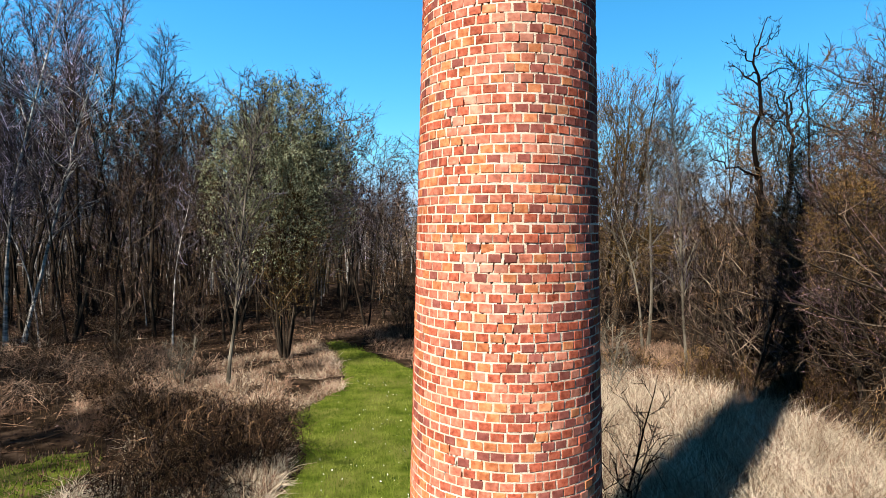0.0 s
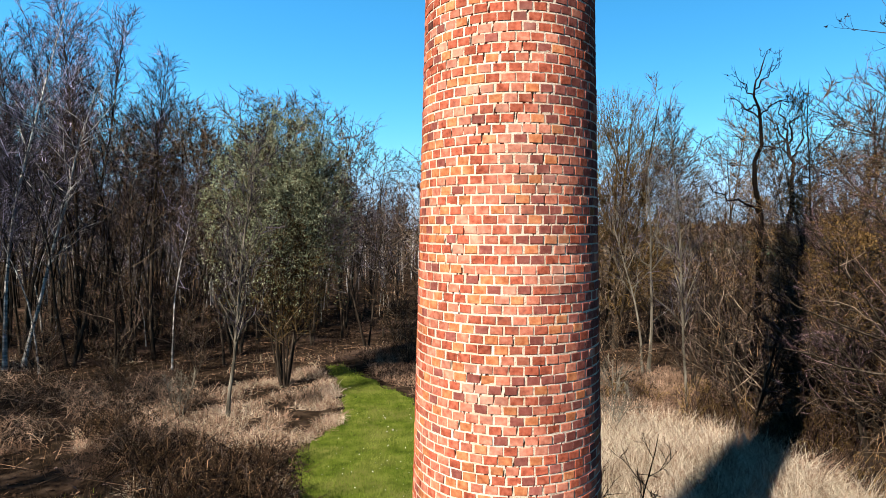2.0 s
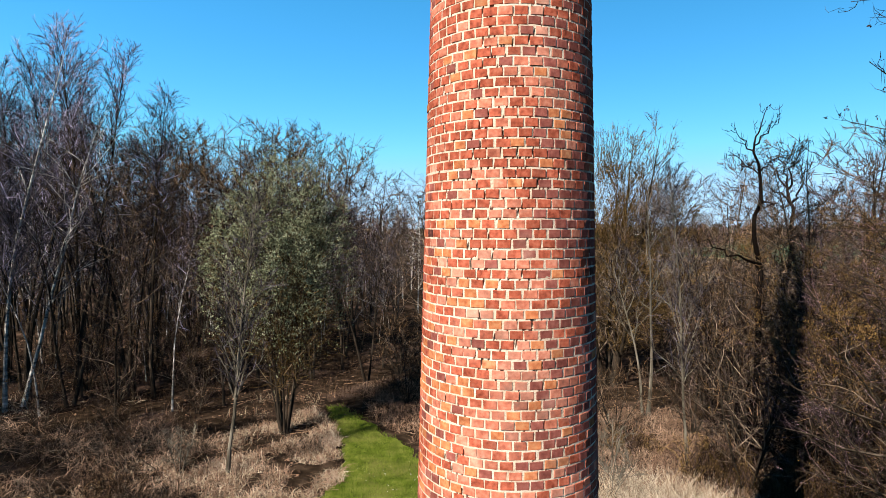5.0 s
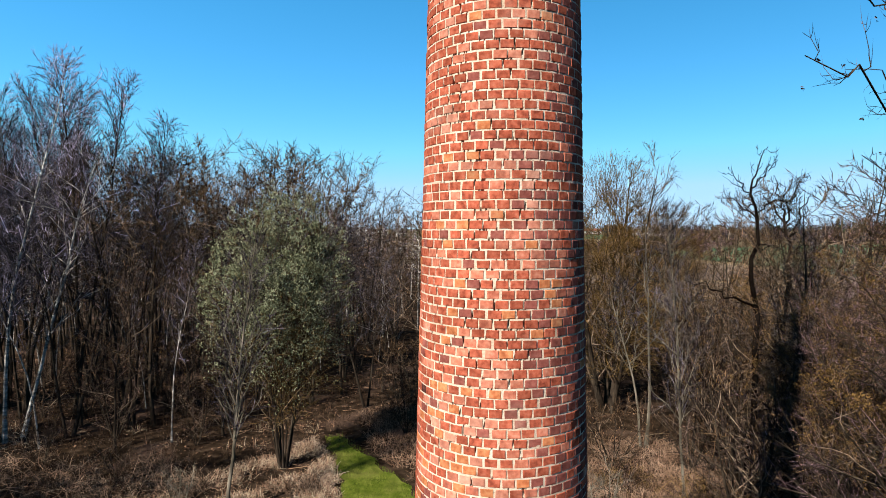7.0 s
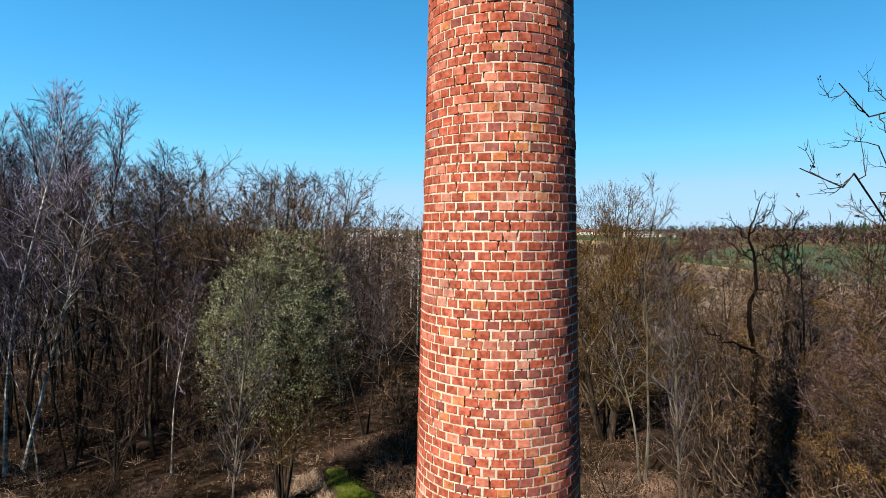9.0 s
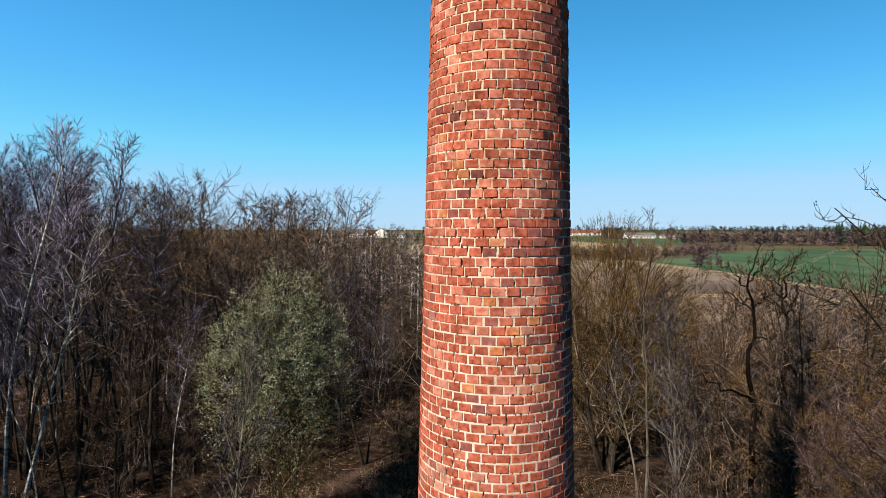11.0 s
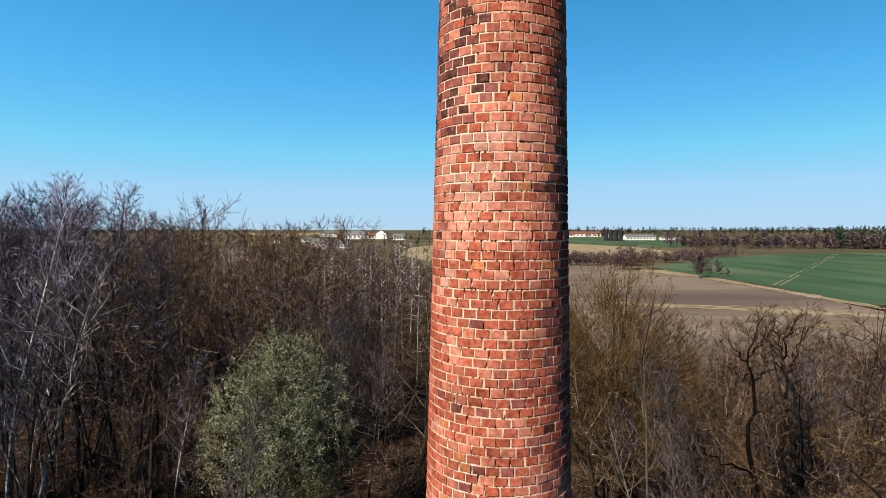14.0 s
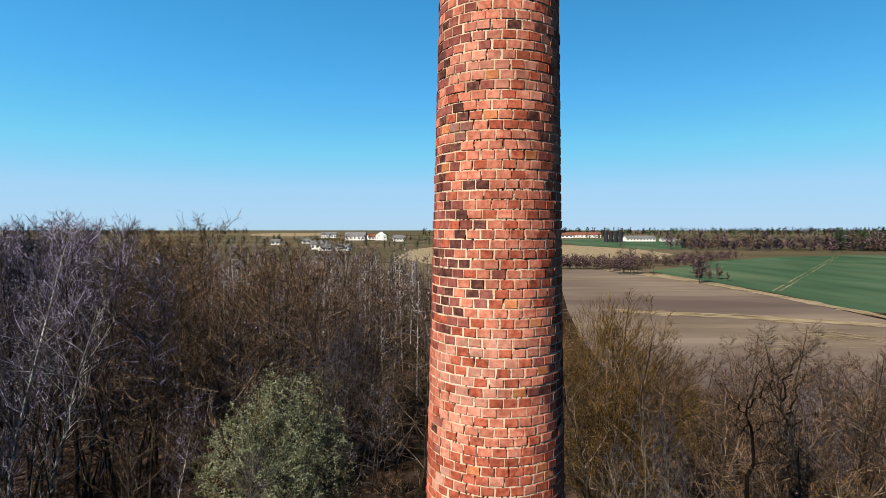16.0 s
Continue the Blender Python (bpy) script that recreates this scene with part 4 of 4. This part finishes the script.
for k in range(26):
    x0, y0, long = rng.uniform(-1250, 1250), rng.uniform(700, 1900), rng.uniform(120, 420)
    tilt = rng.normal(0, 0.25)
    for q in range(int(long / 6.5)):
        t = rng.uniform(-0.5, 0.5) * long
        line.append((x0 + t, y0 + t * tilt + rng.normal(0, 8), rng.uniform(0.5, 1.1)))
woods("horizon_trees", line, [M_TWIG_GREY, M_TWIG_DARK, M_PINE], "distant tree belts along the horizon", 19.0, 0.4, 12, 0.6, 7)
line = []
for x0, y0, x1, y1, n in ((50, 292, 80, 281, 90), (70, 250, 88, 262, 40), (94, 292, 114, 279, 50), (94, 220, 100, 205, 8), (116, 296, 175, 352, 70), (52, 264, 74, 260, 60)):
    for k in range(n):
        t = rng.random()
        line.append((x0 + (x1 - x0) * t + rng.normal(0, 1.5), y0 + (y1 - y0) * t + rng.normal(0, 2), rng.uniform(0.6, 1.3)))
line += [(86 + rng.normal(0, 1.0), 195 + rng.normal(0, 1.0), rng.uniform(1.6, 2.6)) for _ in range(5)] + [(rng.uniform(69, 83), 236 + rng.normal(0, 3), rng.uniform(1.3, 2.2)) for _ in range(26)]
woods("field_hedge", line, [M_TWIG_PURPLE, M_LIMB_WARM], "bare bushes of the hedge between the fields", 4.6, 0.5, 34, 0.075, 10)
woods("field_scrub", [(rng.uniform(18, 70), 52 + 7 * rng.random(), rng.uniform(0.5, 1.0)) for _ in range(60)], [M_TWIG_GREY, M_TWIG_RED], "bare scrub along the near edge of the ploughed field", 6.0, 0.4, 60, 0.014, 11)
woods("village_trees", [(rng.uniform(-300, 60), rng.uniform(430, 900), rng.uniform(0.5, 1.1)) for _ in range(130)] + [(rng.uniform(230, 480), rng.uniform(900, 1100), rng.uniform(0.5, 1.0)) for _ in range(60)],
      [M_TWIG_GREY, M_TWIG_RED, M_PINE], "bare trees and conifers between the village houses", 10.0, 0.42, 32, 0.13, 12)
for x, y, k, sz in ((66, 284, 5, 1.2), (60, 290, 5, 1.1), (71, 281, 6, 1.3), (74, 252, 5, 1.5), (79, 254, 5, 1.6), (83, 258, 6, 1.5), (102, 288, 5, 1.2), (108, 284, 6, 1.3), (95.6, 217, 4, 1.2), (93.2, 215, 5, 1.4), (76, 247, 4, 0.95), (79, 250, 3, 0.8), (270, 500, 3, 1.4), (300, 480, 1, 1.2), (330, 490, 1, 1.15)):
    stand(k, x, y, sz, "lone field trees")


# ---- the village ----
def house(x, y, wide, deep, eaves, ridge, turn, roof_mat, windows, label, category="house"):
    """Walls with a pitched roof; each window is a dark pane set into the wall's face."""
    ob = tagged(new("house"), label, category)
    ob.matrix_basis = Matrix.Translation((x, y, height(x, y))) @ Matrix.Rotation(turn, 4, "Z")
    w, d = wide / 2, deep / 2
    g = Geo()
    g.add([(-w, -d, -1), (w, -d, -1), (w, d, -1), (-w, d, -1), (-w, -d, eaves), (w, -d, eaves), (w, d, eaves), (-w, d, eaves), (-w, 0, ridge), (w, 0, ridge)],
          [(0, 1, 5, 4), (1, 2, 6, 9, 5), (2, 3, 7, 6), (3, 0, 4, 8, 7)])
    part("wall", g, M_WHITE, ob)
    g = Geo()
    o, up = 0.6, 0.35
    k = (ridge - eaves) / d
    for side in (-1, 1):
        lo, hi = (side * (d + o), eaves - o * k), (0, ridge)
        v = [(sx * (w + o), p[0], p[1] + dz) for sx in (-1, 1) for p in (lo, hi) for dz in (0.05, up)]
        g.add(v, [(0, 1, 3, 2), (4, 6, 7, 5), (0, 4, 5, 1), (2, 3, 7, 6), (0, 2, 6, 4), (1, 5, 7, 3)])
    part("roof", g, roof_mat, ob)
    for i in range(windows):
        g = Geo()
        g.box((-w + wide * (i + 0.5) / windows, -d, eaves * 0.55), (wide / windows * 0.42, 0.2, eaves * 0.4))
        part("window", g, M_GLASS, ob)
    return ob


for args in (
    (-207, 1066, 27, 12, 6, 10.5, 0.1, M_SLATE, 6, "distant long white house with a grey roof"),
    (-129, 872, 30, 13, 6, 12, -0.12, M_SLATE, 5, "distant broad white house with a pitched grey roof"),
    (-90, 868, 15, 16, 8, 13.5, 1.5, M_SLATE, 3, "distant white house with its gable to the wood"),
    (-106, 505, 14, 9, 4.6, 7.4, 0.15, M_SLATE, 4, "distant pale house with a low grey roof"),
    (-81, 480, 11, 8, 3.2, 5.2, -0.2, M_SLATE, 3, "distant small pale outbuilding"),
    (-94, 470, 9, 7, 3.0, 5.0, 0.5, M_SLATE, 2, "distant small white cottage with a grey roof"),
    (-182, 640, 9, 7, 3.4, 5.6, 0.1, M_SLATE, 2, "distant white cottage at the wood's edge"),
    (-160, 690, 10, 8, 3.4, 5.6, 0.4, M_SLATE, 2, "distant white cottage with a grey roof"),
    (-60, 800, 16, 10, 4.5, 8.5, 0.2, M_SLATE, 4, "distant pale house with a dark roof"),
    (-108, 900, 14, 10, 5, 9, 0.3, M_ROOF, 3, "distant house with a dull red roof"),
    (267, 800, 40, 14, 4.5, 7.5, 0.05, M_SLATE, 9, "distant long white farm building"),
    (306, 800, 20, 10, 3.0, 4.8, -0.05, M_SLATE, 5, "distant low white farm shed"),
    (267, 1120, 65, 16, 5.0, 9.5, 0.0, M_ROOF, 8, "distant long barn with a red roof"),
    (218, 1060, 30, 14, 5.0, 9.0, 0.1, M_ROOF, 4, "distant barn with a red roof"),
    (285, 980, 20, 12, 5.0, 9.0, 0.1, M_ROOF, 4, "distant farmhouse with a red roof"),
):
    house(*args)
for k in range(4):
    silo = tagged(new("silo"), "distant dark cylindrical farm silo", "silo", "farm silos")
    silo.location = (209 + 6.1 * k, 752, height(0, 752))
    g = Geo()
    g.tube([(0, 0, -0.5), (0, 0, 13.5)], [2.8, 2.8], 16)
    shell = part("shell", g, M_TANK, silo)
    g = Geo()
    g.tube([(0, 0, 13.5), (0, 0, 13.8), (0, 0, 15.0)], [2.85, 2.6, 0.3], 16)
    part("roof", g, M_TANK, silo)

# ---- ground cover near the chimney ----
rng = np.random.default_rng(21)


def scatter(poly, n):
    xs_, ys_ = [p[0] for p in poly], [p[1] for p in poly]
    got = []
    while len(got) < n:
        for x, y in zip(rng.uniform(min(xs_), max(xs_), n), rng.uniform(min(ys_), max(ys_), n)):
            if inside(poly, x, y):
                got.append((x, y))
    return np.array(got[:n])


def clumped(poly, n, scale, cut):
    p = scatter(poly, n * 2)
    keep = [k for k in p if noise.noise((k[0] * scale, k[1] * scale, 7)) > cut]
    return np.array(keep[:n])


def blades(name, pts, long, thin, flop, mats, label, category, bend=0.5):
    n = len(pts)
    az = rng.uniform(0, 6.283, n)
    ln = long * rng.uniform(0.5, 1.2, n)
    lie = np.abs(rng.normal(0, flop, n))
    way = np.stack([np.cos(az) * np.sin(lie), np.sin(az) * np.sin(lie), np.cos(lie)], 1) * ln[:, None]
    way[:, 2] = np.maximum(way[:, 2], 0.03)
    droop = np.stack([np.cos(az), np.sin(az), -0.4 * np.ones(n)], 1) * (ln * bend * rng.uniform(0.2, 1.0, n))[:, None]
    droop[:, 2] = np.maximum(droop[:, 2], -way[:, 2] * 0.7)
    base = np.column_stack([pts, np.zeros(n)])
    geo = Geo()
    cutn = np.array_split(np.arange(n), len(mats))
    for i, idx in enumerate(cutn):
        geo.spikes(base[idx], way[idx], thin, i, droop[idx] if bend else None)
    return tagged(part(name, geo, mats), label, category, kind="stuff")


blades("dry_grass", scatter(PALE_GRASS, 19000), 1.15, 0.0055, 0.4, [M_STRAW, M_STRAW, M_STRAW_BROWN], "tall pale dead grass beside the chimney", "grass")
BANK = [(-3.1, 18.3), (-3.9, 22.2), (-5.6, 25.8), (-7.6, 23), (-9.6, 20.5), (-11.5, 18), (-10, 15.8), (-7, 15.6), (-4.3, 15.6), (-3.7, 17)]
blades("matted_grass", clumped(BANK, 13000, 0.8, -0.12), 0.34, 0.006, 1.4, [M_TAWNY, M_STRAW_BROWN, M_TAWNY, M_STRAW], "matted pinkish dead grass along the track", "grass")
blades("straw_tufts", clumped([(-3.1, 9.4), (-3.3, 13.2), (-4.4, 15.2), (-7.2, 15.4), (-7.6, 13.8), (-6.4, 11.6), (-5.6, 9.4)], 4500, 0.9, 0.0), 0.4, 0.006, 1.3, [M_STRAW, M_STRAW_BROWN],
       "pale straw tufts at the foot of the brambles", "grass")
FLOOR_LEFT = [(-34, 16), (-30, 46), (-2, 46), (-4, 26), (-4.5, 22), (-3.6, 15), (-3.4, 9), (-12, 9)]
FLOOR_RIGHT = [(0.2, 22), (-1.5, 27), (1, 44), (32, 44), (26, 12), (9, 9), (8.8, 15), (5, 18), (3, 18)]
blades("undergrowth", np.concatenate([clumped(FLOOR_LEFT, 20000, 0.45, -0.1), clumped(FLOOR_RIGHT, 14000, 0.45, -0.2)]), 0.55, 0.006, 0.7,
       [M_STEM, M_TWIG_DARK, M_TWIG_RUST, M_STEM], "brown dead undergrowth on the woodland floor", "undergrowth", 0)
blades("brown_scrub_grass", clumped([(2.8, 16.5), (4, 24), (9, 26), (14, 20), (11, 12), (9, 10.5), (8.6, 15)], 17000, 0.6, -0.5), 0.36, 0.007, 1.15, [M_TAWNY, M_STRAW_BROWN, M_TAWNY],
       "tangle of tawny dead grass below the shrubs", "grass")
blades("patch_blades", scatter(GREEN_LEFT, 2500) + rng.normal(0, 0.2, (2500, 2)), 0.14, 0.007, 0.7, [M_BLADE, M_STRAW_BROWN], "short grass on the green patch", "grass", 0)
blades("grass_blades", scatter([p for p in LAWN if p[1] > 5] + [(2.3, 8)], 22000) + rng.normal(0, 0.14, (22000, 2)), 0.12, 0.007, 0.7, [M_BLADE, M_BLADE], "short green grass blades of the track", "grass", 0)
g = Geo()
pts = scatter([(-3.0, 10.5), (-3.1, 19), (-1, 20), (2, 10)], 160)
g.leaves(np.column_stack([pts, np.full(160, 0.07)]), 0.04, rng)
tagged(part("daisies", g, M_WHITE), "scattered small white daisies in the grass", "flowers", kind="stuff")

blades("pale_straw", np.concatenate([clumped([(-3.2, 9.0), (-3.2, 12.2), (-5.0, 12.0), (-7.2, 11.2), (-7.0, 9.0)], 5000, 1.1, -0.05), clumped([(-8.2, 12.6), (-7.8, 15), (-10, 17), (-13.5, 17), (-12, 13), (-10.2, 12.2)], 3000, 0.7, 0.15)]),
       0.5, 0.006, 1.2, [M_STRAW, M_STRAW_BROWN], "flattened pale straw between the brambles", "grass")
blades("litter_tufts", clumped([(-4.5, 20), (-12, 19), (-24, 22), (-24, 30), (-14, 27), (-6, 29)], 3600, 0.5, 0.22), 0.4, 0.007, 1.25, [M_STRAW_BROWN, M_STRAW_BROWN, M_STRAW], "pinkish dead grass in sunlit gaps of the wood", "grass")
blades("track_edge_grass", clumped([(-2.9, 24.2), (-1.2, 21.6), (0.4, 20.2), (2.4, 22.5), (1.0, 28), (-2.5, 31), (-4.2, 29)], 5500, 0.7, -0.25), 0.38, 0.007, 1.1, [M_TAWNY, M_STRAW_BROWN, M_STEM],
       "brown dead grass on the far side of the track", "grass")
# fallen leaves and sticks
g = Geo()
pts = np.concatenate([clumped(FLOOR_LEFT, 15000, 0.6, -0.3), clumped(FLOOR_RIGHT, 7000, 0.6, -0.3)])
n = len(pts)
at = np.column_stack([pts, rng.uniform(0.01, 0.05, n)])
az = rng.uniform(0, 6.283, n)
u = np.stack([np.cos(az), np.sin(az), rng.normal(0, 0.3, n)], 1) * rng.uniform(0.06, 0.15, n)[:, None]
w = np.stack([-np.sin(az), np.cos(az), rng.normal(0, 0.3, n)], 1) * rng.uniform(0.03, 0.06, n)[:, None]
v = np.stack([at, at + 0.5 * u + w, at + u, at + 0.5 * u - w], 1).reshape(-1, 3)
v[:, 2] = np.maximum(v[:, 2], 0.006)
faces = (np.arange(n)[:, None] * 4 + np.array([[0, 1, 2, 3]])).tolist()
g.add(v.tolist(), faces)
g.m = [i % 3 for i in range(n)]
tagged(part("fallen_leaves", g, [M_STEM, M_STRAW_BROWN, M_TWIG_RED]), "brown fallen leaves on the woodland floor", "leaves", kind="stuff")
g = Geo()
pts = np.concatenate([scatter(FLOOR_LEFT, 700), scatter(FLOOR_RIGHT, 400)])
n = len(pts)
az = rng.uniform(0, 6.283, n)
g.spikes(np.column_stack([pts, np.full(n, 0.03)]), np.stack([np.cos(az), np.sin(az), rng.uniform(0.0, 0.25, n)], 1) * rng.uniform(0.4, 1.8, n)[:, None], rng.uniform(0.008, 0.022, n))
tagged(part("fallen_sticks", g, M_STRAW_BROWN), "bleached sticks lying among the leaves", "sticks", kind="stuff")


def bramble(name, x, y, radius, tall, canes, seed, mats, label):
    """Arching canes that rise from the middle and bow back to the ground, with side twigs."""
    rng = np.random.default_rng(seed)
    ob = tagged(new(name), label, "shrub")
    ob.location = (x, y, 0)
    g, side = Geo(), Geo()
    for k in range(canes):
        a, r0 = rng.uniform(0, 6.283), radius * 0.7 * math.sqrt(rng.random())
        p0 = np.array([math.cos(a) * r0, math.sin(a) * r0, -0.03])
        b = rng.uniform(0, 6.283)
        span, top = radius * rng.uniform(0.3, 0.9), tall * rng.uniform(0.4, 1.1) * (1 - 0.4 * r0 / radius)
        t = np.linspace(0, 1, 7)
        pts = p0 + np.stack([np.cos(b) * span * t, np.sin(b) * span * t, top * 4 * t * (1 - t) * (1 - 0.25 * t) + 0.04], 1) + rng.normal(0, 0.05, (7, 3))
        g.tube(pts, 0.012 * np.linspace(1, 0.3, 7), 3, k % len(mats))
        n = 5
        i = rng.integers(1, 6, n)
        side.spikes(pts[i], rng.normal(0, 1, (n, 3)) * (0.24, 0.24, 0.2) + (0, 0, 0.12), 0.006, k % len(mats))
    canes_ = tagged(part("cane_tangle", g, mats, ob), kind="stuff")
    tagged(part("bramble_spray", side, mats, canes_), kind="stuff")
    return ob


for q in ((-4.4, 12.4, 1.3, 1.15, 260, 1), (-6.0, 13.6, 1.6, 1.3, 300, 2), (-4.6, 14.6, 1.0, 0.8, 160, 3), (-7.6, 15.0, 1.3, 1.0, 180, 4), (-5.2, 10.8, 1.4, 1.0, 220, 5), (-9.6, 17.2, 1.4, 0.9, 150, 6)):
    bramble("bramble_heap", *q, [M_STEM, M_TWIG_DARK, M_TWIG_RUST], "low heap of tangled brown bramble canes")
for q in ((-11.4, 19.4, 1.6, 0.8, 130, 21), (-13.6, 20.8, 1.8, 0.8, 140, 22), (-10.6, 21.6, 1.4, 0.9, 110, 23), (-9.0, 20.6, 1.1, 0.8, 90, 24), (-16.4, 21.6, 1.8, 0.8, 130, 25), (-8.4, 16.6, 1.2, 0.8, 110, 26),
          (-4.9, 20.6, 0.9, 0.6, 60, 27), (-12.4, 16.8, 1.6, 0.7, 110, 28)):
    bramble("bramble_heap", *q, [M_TAWNY, M_STEM, M_LIMB_WARM], "low reddish-brown tangle of dead canes and stems")
for q in ((8.6, 18.2, 1.6, 1.5, 200, 11), (10.6, 15.6, 1.7, 1.6, 220, 12), (10.2, 13.0, 1.4, 1.2, 160, 13), (6.6, 21.0, 1.3, 0.9, 90, 14), (4.4, 21.4, 1.2, 0.9, 80, 15), (12.4, 14.6, 1.7, 1.9, 200, 16)):
    bramble("bramble_heap", *q, [M_STEM, M_TWIG_OLIVE, M_TWIG_RED], "tawny tangle of dead bramble canes under the shrubs")
for x, y, tl, sd, mt, lb in ((-8.5, 18.8, 1.7, 61, M_BARK_PALE, "small pale bare sapling in the dead grass"), (4.5, 16.2, 2.6, 62, M_BARK_PALE, "pale bare shrub beside the tall dead grass"),
                             (4.9, 17.2, 2.4, 64, M_BARK_PALE, "pale bare shrub behind the tall dead grass"), (2.9, 9.6, 2.9, 63, M_TWIG_DARK, "dark bare sapling near the chimney's foot")):
    settle(tree("sapling", sd, tl, 0.022, stems=3, splay=0.35, limbs=7, first=0.2, reach=0.35, rise=0.6, subs=5, twigs=5, twig=0.22, thin=0.004, trunk_mat=mt, twig_mat=mt, label=lb, category="shrub"), x, y)

# ---- bricks of the chimney that stand free as pieces ----
shells = {}
for m, w, h, tone in single:
    if tone not in shells:
        v, f = brick_shell(1.0 * 0.115, 0.0675)
        v[:8] += np.random.default_rng(tone).normal(0, 0.0010, (8, 3)) * (1, 0.6, 1)
        g = Geo()
        g.add(v.tolist(), f)
        shells[tone] = g.mesh("brick", [BRICKS[tone]])
    ob = new("brick", shells[tone])
    ob.parent = chimney
    ob.matrix_basis = m @ Matrix.Diagonal((w / 0.115, 1, h / 0.0675, 1))
